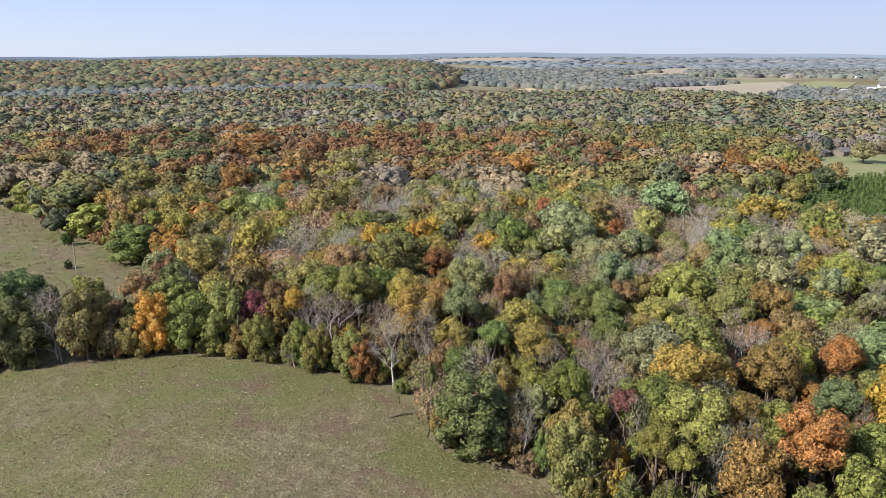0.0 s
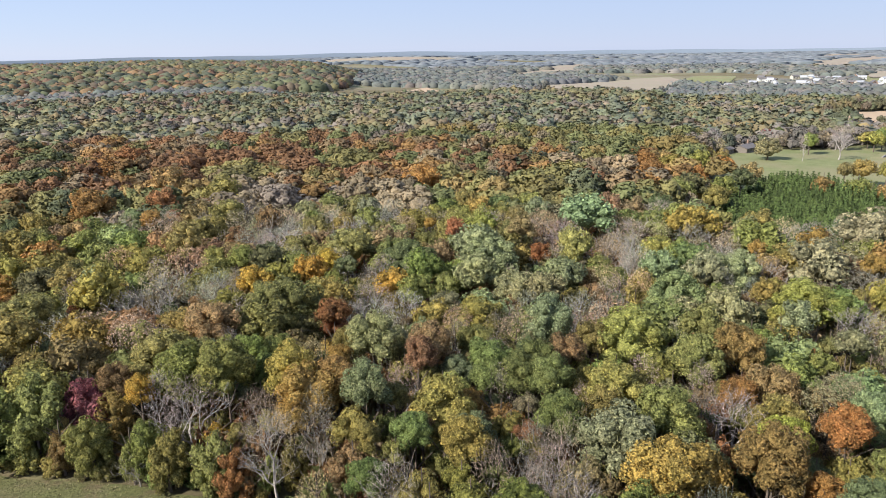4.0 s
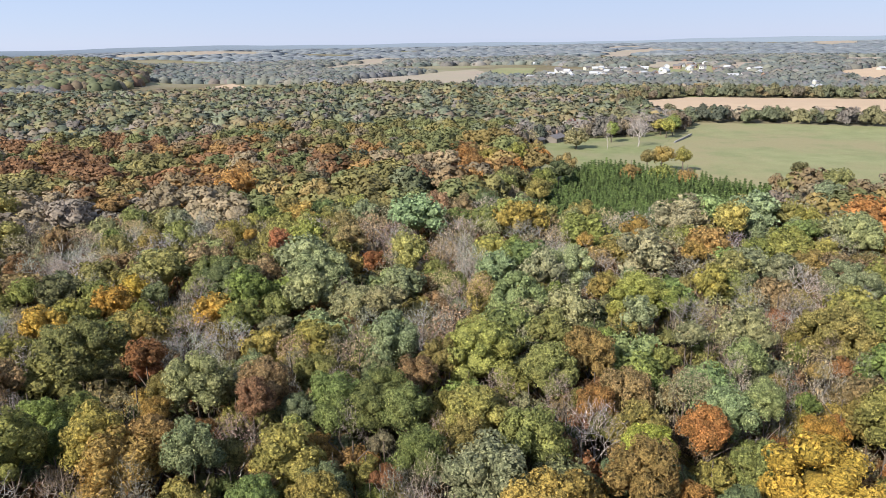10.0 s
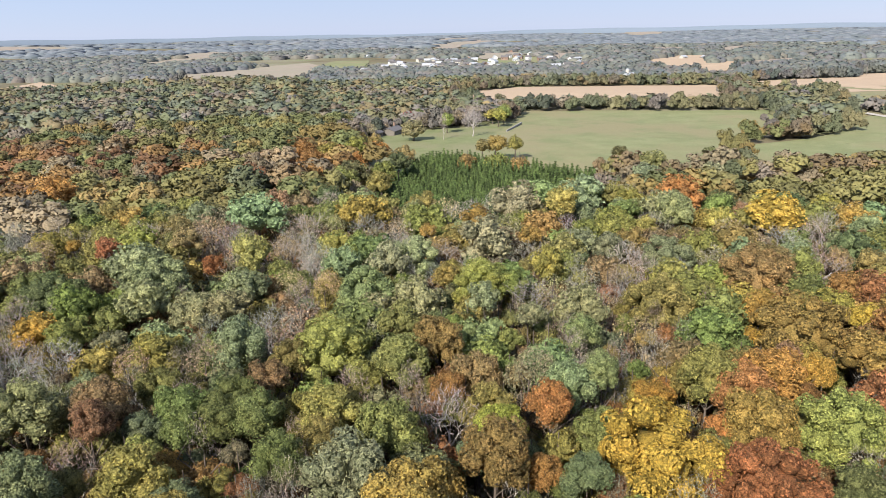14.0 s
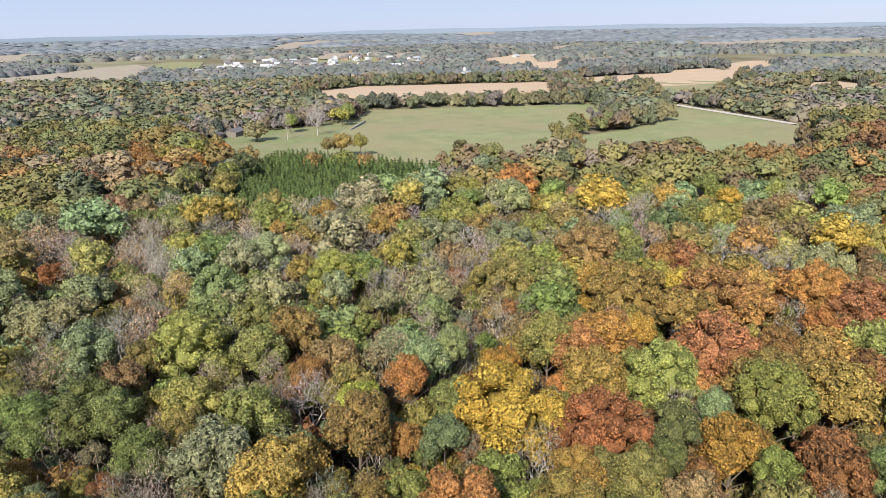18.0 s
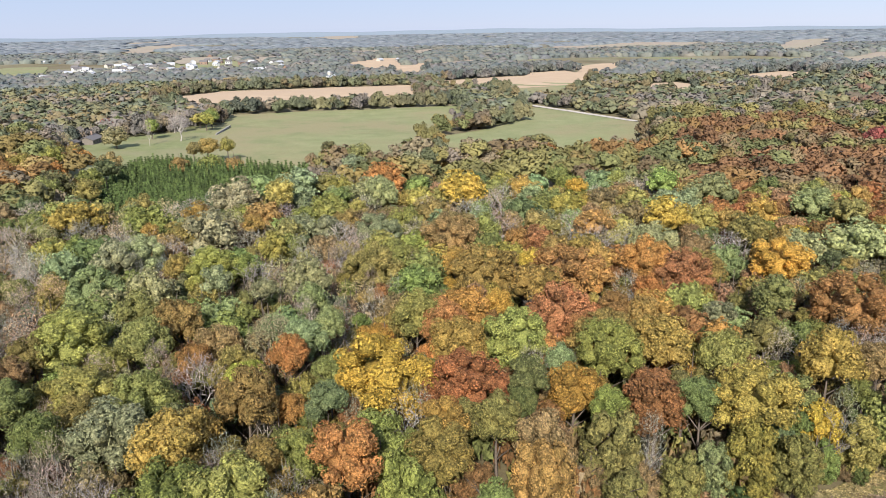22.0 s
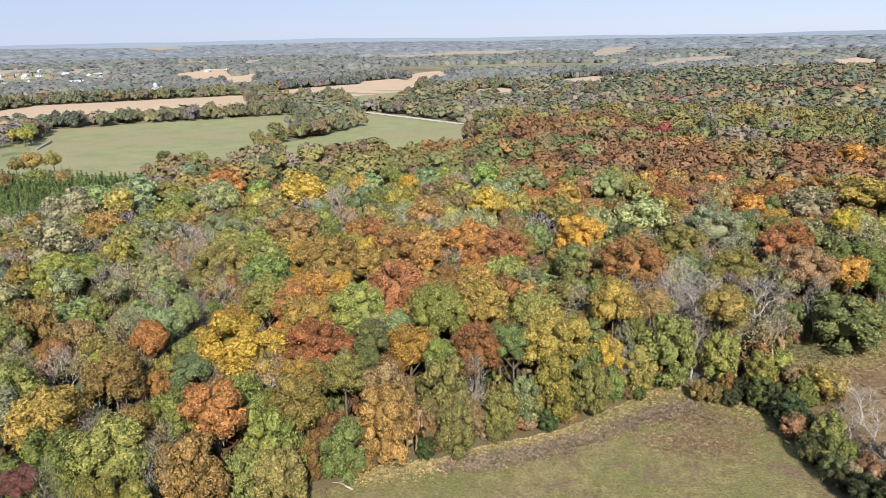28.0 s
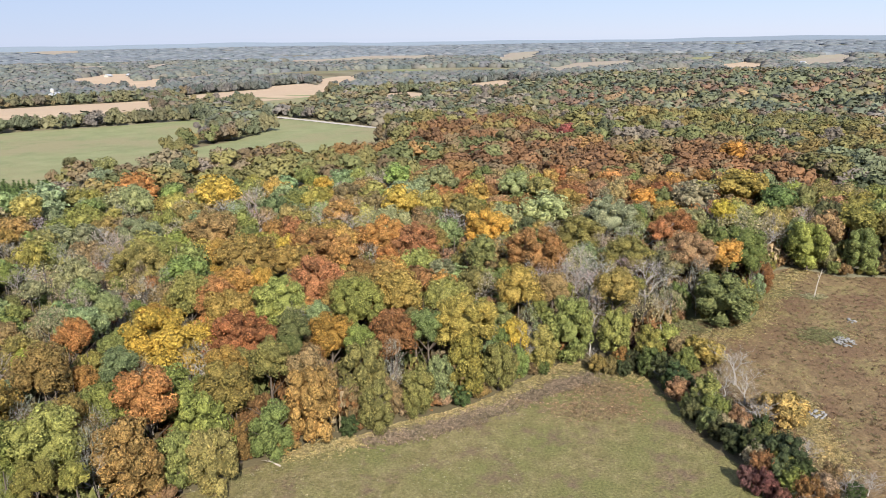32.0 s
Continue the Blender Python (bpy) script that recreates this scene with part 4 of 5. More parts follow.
def clumped_dome(rng, lobes, cards, core=0.9):
    """A far crown of a few leafy mounds."""
    t = 6.283 * np.arange(lobes) / (lobes - 1) + rng.uniform(-0.4, 0.4, lobes)
    c = np.stack([0.55 * np.cos(t), 0.55 * np.sin(t), rng.uniform(-0.25, 0.3, lobes)], -1)
    c[0] = (rng.uniform(-0.15, 0.15), rng.uniform(-0.15, 0.15), 0.45)
    r = rng.uniform(0.36, 0.56, lobes)
    v, f = solids(rng, OCTA_V, OCTA_F, c, r * core, 0.15, 0)
    on = rng.integers(0, lobes, cards)
    d = unit(rng.normal(size=(cards, 3)) + (0, 0, 0.7))
    p = c[on] + d * r[on][:, None] * 0.95
    n = unit(d + 0.5 * rng.normal(size=(cards, 3)))
    a = unit(np.cross(n, rng.normal(size=(cards, 3)))) * rng.uniform(0.13, 0.25, (cards, 1))
    b = np.cross(n, a)
    tri = np.stack([p + a, p - 0.6 * a + b, p - 0.6 * a - b + 0.25 * a.std() * n], 1).reshape(-1, 3)
    return np.concatenate([v, tri]), np.concatenate([f, len(v) + 3 * np.arange(cards)[:, None] + np.arange(3)])


FAR_TAKEN = [t for t in TAKEN if math.hypot(t[0], t[1] - 30) > NEAR - 10]
T_A = [bough_crown(RNG, 10, 6, 50, 0.095, low=-0.05, bough=0.36, reach=0.65, jitter=0.32, solid=(OCTA_V, OCTA_F)) for i in range(10)]
T_B = [clumped_dome(RNG, 5, 40) for i in range(12)]
T_C = [dome(RNG) for i in range(12)]
T_D = [dome_leaves(RNG, 6) for i in range(12)]
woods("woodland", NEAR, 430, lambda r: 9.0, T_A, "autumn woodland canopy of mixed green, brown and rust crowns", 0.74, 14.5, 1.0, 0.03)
woods("far_woodland", 430, 830, lambda r: 9.2 + (r - 430) * 0.003, T_B, "far autumn woodland canopy in green and brown with painted haze", 0.84, 13.5, 1.0, 0.17)
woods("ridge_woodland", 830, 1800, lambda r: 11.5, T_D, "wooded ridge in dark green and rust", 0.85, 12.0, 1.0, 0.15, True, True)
woods("distant_woodland", 830, 2000, lambda r: 0.0102 * r, T_D, "distant woods of green and brown with haze painted into the colour", 0.9, 9.5, 0.95, 0.52, True, False)
woods("horizon_woodland", 2000, 4700, lambda r: 0.0125 * r, T_C, "woods towards the horizon, painted grey-green as if through haze", 1.0, 8.0, 0.92, 0.85, True)

# ---- shrubs, hedgerow, conifers ----
CEDARS = [with_material(fast_mesh("crown", *bough_crown(RNG, 30, 6, 62, 0.06, low=-0.9, tall=1.35, bough=0.3, reach=0.72, jitter=0.5)), LEAF) for i in range(4)]
BUSHES = [with_material(fast_mesh("crown", *bough_crown(RNG, 14, 7, 85, 0.075, low=-0.6, bough=0.38, reach=0.64, jitter=0.45)), LEAF) for i in range(5)]
STEMS = with_material(fast_mesh("stem", *joined([tube([(0, 0, -0.3), (0.2 * math.cos(t), 0.2 * math.sin(t), 0.5), (0.55 * math.cos(t), 0.55 * math.sin(t), 1.3)], [0.07, 0.05, 0.02], 4) for t in (0.3, 2.2, 4.4)])), BARK)
SHRUB_LOOK = {"crimson": "crimson sumac shrub", "gold": "golden-leaved bush", "yellow": "bright yellow bush", "lime": "yellow-green leafy bush", "brown": "brown-leaved bush",
              "olive": "olive-green bush", "green": "green leafy bush", "tan": "dry tan bush", "orange": "orange-leaved bush", "rust": "rust-brown bush", "dark": "dark green bush", "silver": "pale grey-green bush"}


def cedar(x, y, r, where):
    ob = thing("cedar_tree", x, y, ground_z(x, y) - 0.05, RNG.uniform(0, 360), label="dark green red cedar " + where, category="conifer", group="red cedars")
    h = r * RNG.uniform(2.0, 2.5)
    t = part("trunk", STEMS, None, ob)
    t.scale = (0.8, 0.8, h * 0.25)
    k = part("crown", CEDARS[RNG.integers(len(CEDARS))], None, ob)
    k.scale, k.location = (r * 0.95, r * 0.95, h / 2.5), (0, 0, h * 0.48)
    k.color = (0.1 * RNG.uniform(0.8, 1.3), 0.13 * RNG.uniform(0.8, 1.2), 0.048, 1)


def bush(hue, x, y, r, where, tall=1.0):
    z = ground_z(x, y)
    if hue == "bare":
        ob = thing("bare_shrub", x, y, z - 0.05, RNG.uniform(0, 360), label="leafless grey shrub " + where, category="shrub", group="shrubs")
        b = part("trunk", BARE[RNG.integers(len(BARE))], None, ob)
        b.scale = (r / 4.0, r / 4.0, r / 5.2)
        w = tagged(part("crown", TWIGS[RNG.integers(len(TWIGS))], None, ob, "fine grey twigs"), kind="stuff")
        w.scale, w.location, w.color = (r, r, r * 0.8), (0, 0, r * 1.0), (0.36, 0.31, 0.26, 1)
        return
    ob = thing("shrub", x, y, z - 0.05, RNG.uniform(0, 360), label=SHRUB_LOOK[hue] + " " + where, category="shrub", group="shrubs")
    part("stem", STEMS, None, ob).scale = (r * 0.6, r * 0.6, r * 0.7)
    k = part("crown", BUSHES[RNG.integers(len(BUSHES))], None, ob)
    k.scale, k.location = (r, r * RNG.uniform(0.9, 1.1), r * 0.95 * tall), (0, 0, r * 0.8 * tall)
    tone = {"crimson": (0.22, 0.1, 0.085), "gold": (0.47, 0.34, 0.125), "yellow": (0.5, 0.36, 0.09)}.get(hue, HUE[hue])
    k.color = (*[v * RNG.uniform(0.88, 1.12) for v in tone], 1)


def hedge(hue, places):
    for x, y, r in places:
        if hue == "cedar":
            cedar(x, y, r, "in the hedgerow")
        else:
            bush(hue, x, y, r, "in the hedgerow between meadow and prairie", 0.85 if hue in ("gold", "yellow") else 1.2)


hedge("cedar", [(94.8, 16.3, 1.5), (95.5, 11.8, 2.6), (93.5, 9.4, 2.8), (90.1, 7.7, 2.7), (71.7, 0.2, 2.4), (68.9, -2.9, 2.7), (66.3, -5.8, 2.9), (63.3, -7.4, 2.1), (81.6, 5.5, 2.2), (74.8, 2.2, 1.9)])
hedge("crimson", [(104.4, 14.0, 1.8), (60.8, -2.4, 1.9), (62.6, -0.5, 1.6), (58.6, -4.1, 1.4)])
hedge("gold", [(105.2, 10.6, 1.8), (80.7, -8.0, 4.0), (83.2, -5.9, 2.6)])
hedge("yellow", [(101.6, 1.8, 3.6)])
hedge("lime", [(84.9, 3.0, 3.0), (80.2, 1.9, 2.6), (97.6, 5.3, 2.6)])
hedge("bare", [(94.1, -2.5, 3.2), (86.8, -3.4, 2.7), (77.5, -4.2, 2.7), (89.5, -0.6, 2.3), (60.8, -12.4, 2.1), (62.9, -15.6, 1.8)])
hedge("brown", [(104.8, 6.4, 2.1), (78.0, -1.4, 2.1), (95.5, 18.9, 1.7)])
hedge("olive", [(103.8, 3.9, 2.3), (107.1, 8.4, 2.6), (95.2, 20.9, 1.9)])

for x, y, r in ((-44.8, 127, 2.2), (-26.6, 121, 2.0), (-23, 120, 2.3), (-19.5, 117, 1.9), (77.9, 43, 1.9), (63.4, 58, 1.8), (92.7, 31, 1.4), (97.5, 17.5, 1.3)):
    cedar(x, y, r, "at the meadow's edge")
for x, y, r in ((-113, 216, 2.0), (-100.6, 191, 1.3)):
    cedar(x, y, r, "alone in the old field")

# more brush that closes the hedgerow
for i in range(64):
    t = RNG.uniform(0, 1)
    x, y = 101 + (56 - 101) * t, 14 + (-12 - 14) * t
    k = RNG.uniform(-4.2, 4.2)
    x, y = x - 0.5 * k, y + 0.86 * k
    if inside(HEDGE_STRIP, x, y):
        words = "olive dark cedar brown tan bare cedar green dark rust".split()
        hue = words[RNG.integers(len(words))]
        if hue == "cedar":
            cedar(x, y, RNG.uniform(1.2, 2.1), "in the hedgerow")
        else:
            bush(hue, x, y, RNG.uniform(1.1, 2.2), "in the hedgerow between meadow and prairie", 1.2)

# brush along the meadows' edges
for edge, first, last, where, sx in ((MEADOW_EDGE, 1, 23, "at the edge of the meadow", 1.0), (OLD_FIELD_EDGE, 3, 12, "at the edge of the old field", 1.0), (PRAIRIE_EDGE, 0, 9, "at the edge of the prairie", 1.0)):
    for (x0, y0), (x1, y1) in zip(edge[first:last], edge[first + 1:last + 1]):
        n = max(1, int(math.hypot(x1 - x0, y1 - y0) / 3.2))
        for i in range(n):
            t = (i + RNG.uniform(0.2, 0.8)) / n
            x, y = x0 + (x1 - x0) * t, y0 + (y1 - y0) * t
            ox, oy = (y0 - y1), (x1 - x0)
            k = RNG.uniform(0.4, 2.6) / math.hypot(ox, oy)
            x, y = x + ox * k, y + oy * k
            if is_open(x, y) and not is_open(x - 2 * ox * k, y - 2 * oy * k):
                x, y = x - 2 * ox * k, y - 2 * oy * k
            words = "olive green brown tan olive rust lime bare brown gold olive dark".split()
            bush(words[RNG.integers(len(words))], x, y, RNG.uniform(0.9, 2.1), where)

# undergrowth that fills the gaps below the crowns
rng = np.random.default_rng(21)
pos, scl, tint = [], [], []
while len(pos) < 3600:
    x, y = rng.uniform(-120, 240), rng.uniform(-60, 262)
    if math.hypot(x, y - 30) > NEAR + 4 or not in_view(x, y) or is_open(x, y) or near_open(x, y, 1.6):
        continue
    w = rng.uniform(1.6, 3.4)
    h = rng.uniform(1.8, 5.5)
    pos.append((x, y, ground_z(x, y) + h * 0.5))
    scl.append((w, w, h))
    tint.append(np.array(HUE[("brown", "olive", "tan", "brown", "rust", "green")[rng.integers(6)]]) * rng.uniform(0.6, 0.9))
T_U = [clumped_dome(rng, 5, 60, 0.5) for i in range(6)]
v, f, c, m = scattered(T_U, rng, np.array(pos), np.array(scl), np.array(tint))
tagged(new("undergrowth", with_material(fast_mesh("undergrowth", v, f, c), LEAF_FAR)), "brown and olive brush under the woodland trees", "undergrowth", kind="stuff")

# the pine plantation by the pasture
pos, scl, tint = [], [], []
for i in range(42):
    for j in range(42):
        x, y = 108 + i * 2.3 + rng.uniform(-0.6, 0.6), 212 + j * 2.3 + rng.uniform(-0.6, 0.6)
        if not inside(PINES_EDGE, x, y) or any(abs(x - u) < 4 and abs(y - w) < 4 for u, w, _ in TAKEN):
            continue
        h = rng.uniform(6.0, 9.0)
        pos.append((x, y, ground_z(x, y)))
        scl.append((h * 0.8, h * 0.8, h))
        tint.append(np.array((0.095, 0.135, 0.042)) * rng.uniform(0.7, 1.3))
T_P = [cone_crown(rng, 9, 10, 0.09) for i in range(6)]
v, f, c, m = scattered(T_P, rng, np.array(pos), np.array(scl), np.array(tint))
tagged(new("pine_plantation", with_material(fast_mesh("pine_plantation", v, f, c), LEAF_FAR)), "dense plantation of young green pines", "conifers", kind="stuff")


# grass tufts and forbs
def blades(rng):
    """Six tufts of nine blades each."""
    made = []
    for i in range(6):
        t = rng.uniform(0, 6.283, 9)
        base = np.stack([0.35 * np.cos(t), 0.35 * np.sin(t), 0 * t], -1)
        out = np.stack([np.cos(t), np.sin(t), 0 * t], -1) * rng.uniform(0.3, 0.8, (9, 1)) + (0, 0, 1) * rng.uniform(0.5, 1.0, (9, 1))
        side = np.stack([-np.sin(t), np.cos(t), 0 * t], -1) * 0.28
        made.append((np.stack([base - side, base + side, out], 1).reshape(-1, 3), 3 * np.arange(9)[:, None] + np.arange(3)))
    return made


def tufts(name, edge, n, hues, label, lo, hi, box):
    rng = np.random.default_rng(n)
    pos, scl, tint = [], [], []
    while len(pos) < n:
        x, y = rng.uniform(box[0], box[2]), rng.uniform(box[1], box[3])
        if not inside(edge, x, y) or noise.noise((x * 0.09, y * 0.09, 3.0)) < rng.uniform(-0.8, 0.5):
            continue
        s = rng.uniform(lo, hi)
        pos.append((x, y, ground_z(x, y) + 0.1))
        scl.append((s * rng.uniform(0.9, 1.6), s * rng.uniform(0.9, 1.6), s * 0.45))
        tint.append(np.array(hues[rng.integers(len(hues))]) * rng.uniform(0.75, 1.2))
    v, f, c, m = scattered(blades(rng), rng, np.array(pos), np.array(scl), np.array(tint))
    tagged(new(name, with_material(fast_mesh(name, v, f, c), LEAF_FAR)), label, "grass", kind="stuff")


tufts("meadow_grass", MEADOW_EDGE, 13000, [(0.27, 0.235, 0.12), (0.32, 0.28, 0.16), (0.24, 0.225, 0.1), (0.36, 0.32, 0.22)], "tufts of dry olive and tan grass", 0.12, 0.34, (-90, 30, 100, 126))
tufts("prairie_grass", PRAIRIE_EDGE, 7000, [(0.22, 0.14, 0.09), (0.26, 0.2, 0.11), (0.19, 0.12, 0.08), (0.22, 0.2, 0.09)], "tufts of reddish-brown prairie grass", 0.2, 0.6, (55, -60, 165, 12))
tufts("old_field_grass", OLD_FIELD_EDGE, 2500, [(0.26, 0.22, 0.14), (0.22, 0.19, 0.1), (0.3, 0.26, 0.18)], "tufts of pale dry grass in the old field", 0.3, 0.8, (-190, 140, -60, 275))

# ---- small things on the meadows ----
STONE = plain("field_stone", (0.25, 0.24, 0.225), 0.9, 0.3, 2)
DEADWOOD = plain("dead_wood", (0.42, 0.37, 0.31), 0.9, 0.3, 5)
POLE_WOOD = plain("pole_wood", (0.3, 0.25, 0.2), 0.9, 0.25, 4)


def rock_heap(x, y, r, n):
    heap = thing("rock_pile", x, y, ground_z(x, y) + 0.1, 0, label="low heap of pale grey field stones", category="rocks", group="rock piles")
    rng = np.random.default_rng(int(x * 7))
    shapes = [with_material(fast_mesh("stone", ICO_V * rng.uniform(0.7, 1.1, (12, 1)), ICO_F), STONE) for i in range(4)]
    for i in range(n):
        a, d = rng.uniform(0, 6.283), r * math.sqrt(rng.uniform(0, 1))
        s = part("stone", shapes[i % 4], None, heap)
        k = rng.uniform(0.16, 0.36)
        s.location, s.scale = (d * math.cos(a) * 1.3, d * math.sin(a), 0.1 + 0.35 * (1 - d / r)), (k, k * 1.2, k * 0.7)
        s.rotation_euler = (0, 0, a * 3)


rock_heap(115.5, -25.6, 2.0, 60)
rock_heap(85.3, -14.3, 1.2, 24)
rock_heap(127, -29.4, 1.0, 16)


def limb_on_ground(x, y, length, turn, words):
    ob = thing("fallen_branch", x, y, ground_z(x, y) + 0.25, turn, label=words, category="branch")
    wood = BARK if words.startswith("dark") else DEADWOOD
    part("stem", with_material(fast_mesh("stem", *tube([(-length / 2, 0, 0), (0, 0.2, 0.25), (length / 2, -0.1, 0.1)], [0.16, 0.12, 0.05], 6)), wood), None, ob)
    for sx, sy in ((0.1, 1.2), (0.25, -1.0), (-0.1, 0.9)):
        part("twig", with_material(fast_mesh("twig", *tube([(sx * length, 0.1, 0.2), (sx * length + 0.6, sy * 0.6, 0.5), (sx * length + 1.0, sy, 0.6)], [0.07, 0.05, 0.02], 4)), wood), None, ob)


limb_on_ground(-5.9, 101, 4.5, 20, "dark fallen branch lying on the meadow grass")
limb_on_ground(52.3, 65.4, 2.6, 70, "bleached dead branch lying at the wood's edge")

snag = thing("dead_snag", 140.9, -25.3, ground_z(140.9, -25.3), 0, label="leaning bleached dead tree trunk in the prairie", category="dead tree")
part("trunk", with_material(fast_mesh("trunk", *tube([(0, 0, -0.3), (0.3, -0.4, 3), (0.8, -1.2, 6.6)], [0.17, 0.13, 0.06], 6)), DEADWOOD), None, snag)
for a, b in (((0.5, -0.7, 4.4), (1.3, -0.4, 5.8)), ((0.65, -0.95, 5.4), (0.2, -1.7, 6.5))):
    part("limb", with_material(fast_mesh("limb", *tube([a, b], [0.06, 0.02], 4)), DEADWOOD), None, snag)


# bands of other grass that fade into the meadows
def band(name, line, spread, n, hues, label, lo=0.25, hi=0.6, height=0.3):
    rng = np.random.default_rng(n)
    legs = [(Vector((*a, 0)), Vector((*b, 0))) for a, b in zip(line, line[1:])]
    share = np.cumsum([(b - a).length for a, b in legs])
    pos, scl, tint = [], [], []
    for i in range(n):
        a, b = legs[min(int(np.searchsorted(share, rng.uniform(0, share[-1]))), len(legs) - 1)]
        p = a.lerp(b, rng.uniform(0, 1))
        x, y = p.x + rng.normal() * spread, p.y + rng.normal() * spread
        if not is_open(x, y) or noise.noise((x * 0.22, y * 0.22, 9.0)) < rng.uniform(-0.9, 0.35):
            continue
        s = rng.uniform(lo, hi)
        pos.append((x, y, ground_z(x, y) + 0.12))
        scl.append((s * rng.uniform(0.9, 1.6), s * rng.uniform(0.9, 1.6), s * height))
        tint.append(np.array(hues[rng.integers(len(hues))]) * rng.uniform(0.8, 1.2))
    v, f, c, m = scattered(blades(rng), rng, np.array(pos), np.array(scl), np.array(tint))
    tagged(new(name, with_material(fast_mesh(name, v, f, c), LEAF_FAR)), label, "grass", kind="stuff")


TAN_GRASS = [(0.4, 0.31, 0.145), (0.35, 0.275, 0.12), (0.43, 0.345, 0.18)]
BROWN_WEEDS = [(0.27, 0.2, 0.145), (0.3, 0.225, 0.165), (0.25, 0.19, 0.13)]
RED_WEEDS = [(0.29, 0.19, 0.115), (0.26, 0.175, 0.1), (0.32, 0.225, 0.14)]
GREEN_GRASS = [(0.22, 0.215, 0.1), (0.25, 0.235, 0.12), (0.19, 0.19, 0.08)]
band("grass_verge", [(55.1, 66.5), (58.4, 62.6), (61.5, 58.4), (66.2, 55.3), (70.4, 51.0), (74.9, 45.8), (77.8, 40.7), (82.9, 35.8), (89.3, 32.2), (95.1, 29.0), (98.1, 25.4), (98.0, 19.2), (95.5, 13.2)], 1.7, 9000, TAN_GRASS, "yellowish dry grass along the wood's edge")
band("weed_strip", [(62.3, 54.9), (64.8, 51.3), (67.8, 47.4), (71.9, 42.9), (76.1, 38.9), (79.8, 35.3), (84.3, 31.6), (88.8, 27.7), (93.5, 22.4)], 1.1, 4500, BROWN_WEEDS, "strip of brown dry weeds along the meadow's edge", 0.3, 0.6, 0.5)
band("weed_patch", [(81.9, 27.7), (80.9, 22.8), (81.4, 17.4), (84.8, 14.7)], 2.4, 1500, RED_WEEDS, "reddish dry weeds in the meadow")
band("weed_patch", [(88.0, 27.6), (89.6, 20.4), (89.2, 14.7)], 2.6, 1500, RED_WEEDS, "reddish dry weeds in the meadow")
band("grass_verge", [(117.5, 5.5), (114.4, 0.1), (116.3, -5.6), (124.7, -11.1), (137.7, -15.6), (151.3, -20.1), (160.6, -26.6)], 1.5, 5000, TAN_GRASS, "tan dry grass track round the oak")
band("grass_verge", [(123.7, 7.8), (121.1, 3.7), (116.1, 1.6)], 1.8, 1800, GREEN_GRASS, "short green grass beside the oak")
band("grass_verge", [(89.5, -12.5), (80.4, -13.0), (72.3, -13.4), (67.1, -13.7)], 1.3, 3600, TAN_GRASS, "tan dry grass beside the hedgerow")
band("grass_patch", [(140.9, -24.0), (141.5, -26.9)], 0.9, 500, [(0.29, 0.28, 0.15), (0.32, 0.3, 0.18)], "pale grass patch round the dead snag")
band("grass_patch", [(117.7, -19.6), (119.0, -24.3)], 1.8, 1100, GREEN_GRASS, "olive grass patch in the prairie")
band("grass_patch", [(140.2, -14.7), (143.9, -19.7)], 1.6, 1100, GREEN_GRASS, "olive grass patch in the prairie")


def utility_pole(x, y, h, turn, words):
    ob = thing("utility_pole", x, y, ground_z(x, y), turn, label=words, category="pole", group="utility poles")
    part("post", with_material(fast_mesh("post", *tube([(0, 0, -0.3), (0, 0, h)], [0.16, 0.11], 8)), POLE_WOOD), None, ob)
    part("crossarm", box_into(bmesh.new(), -1.1, -0.06, h - 0.7, 1.1, 0.06, h - 0.55), POLE_WOOD, ob)
    for sx in (-0.95, 0.95):
        part("insulator", box_into(bmesh.new(), sx - 0.05, -0.05, h - 0.55, sx + 0.05, 0.05, h - 0.38), STONE, ob)


utility_pole(-96, 186, 8.6, 20, "weathered wooden utility pole standing in the old field")

# ---- road ----
GRAVEL_SIDE = [((x1 - x0), (y1 - y0)) for (x0, y0), (x1, y1) in zip(ROAD_LINE, ROAD_LINE[1:])]
left_edge, right_edge = [], []
for i, (x, y) in enumerate(ROAD_LINE):
    dx, dy = GRAVEL_SIDE[min(i, len(GRAVEL_SIDE) - 1)]
    k = 2.6 / math.hypot(dx, dy)
    left_edge.append((x - dy * k, y + dx * k))
    right_edge.append((x + dy * k, y - dx * k))
tagged(draped("road", left_edge + right_edge[::-1], GRAVEL, 12, 0.5, "pale gravel road bending past the pasture"), category="road")

# ---- buildings ----
WHITE = plain("white_siding", (0.5, 0.5, 0.49), 0.6, 0.1, 2)
CREAM = plain("cream_siding", (0.42, 0.39, 0.34), 0.7, 0.08, 2)
ROOF_DARK = plain("dark_shingles", (0.13, 0.12, 0.12), 0.85, 0.2, 3)
ROOF_PALE = plain("metal_roofing", (0.36, 0.37, 0.39), 0.5, 0.08, 2)
BRICK = plain("brick_wall", (0.25, 0.17, 0.13), 0.85, 0.2, 3)
PANE = plain("window_glass", (0.04, 0.05, 0.06), 0.1, 0.1, 1)


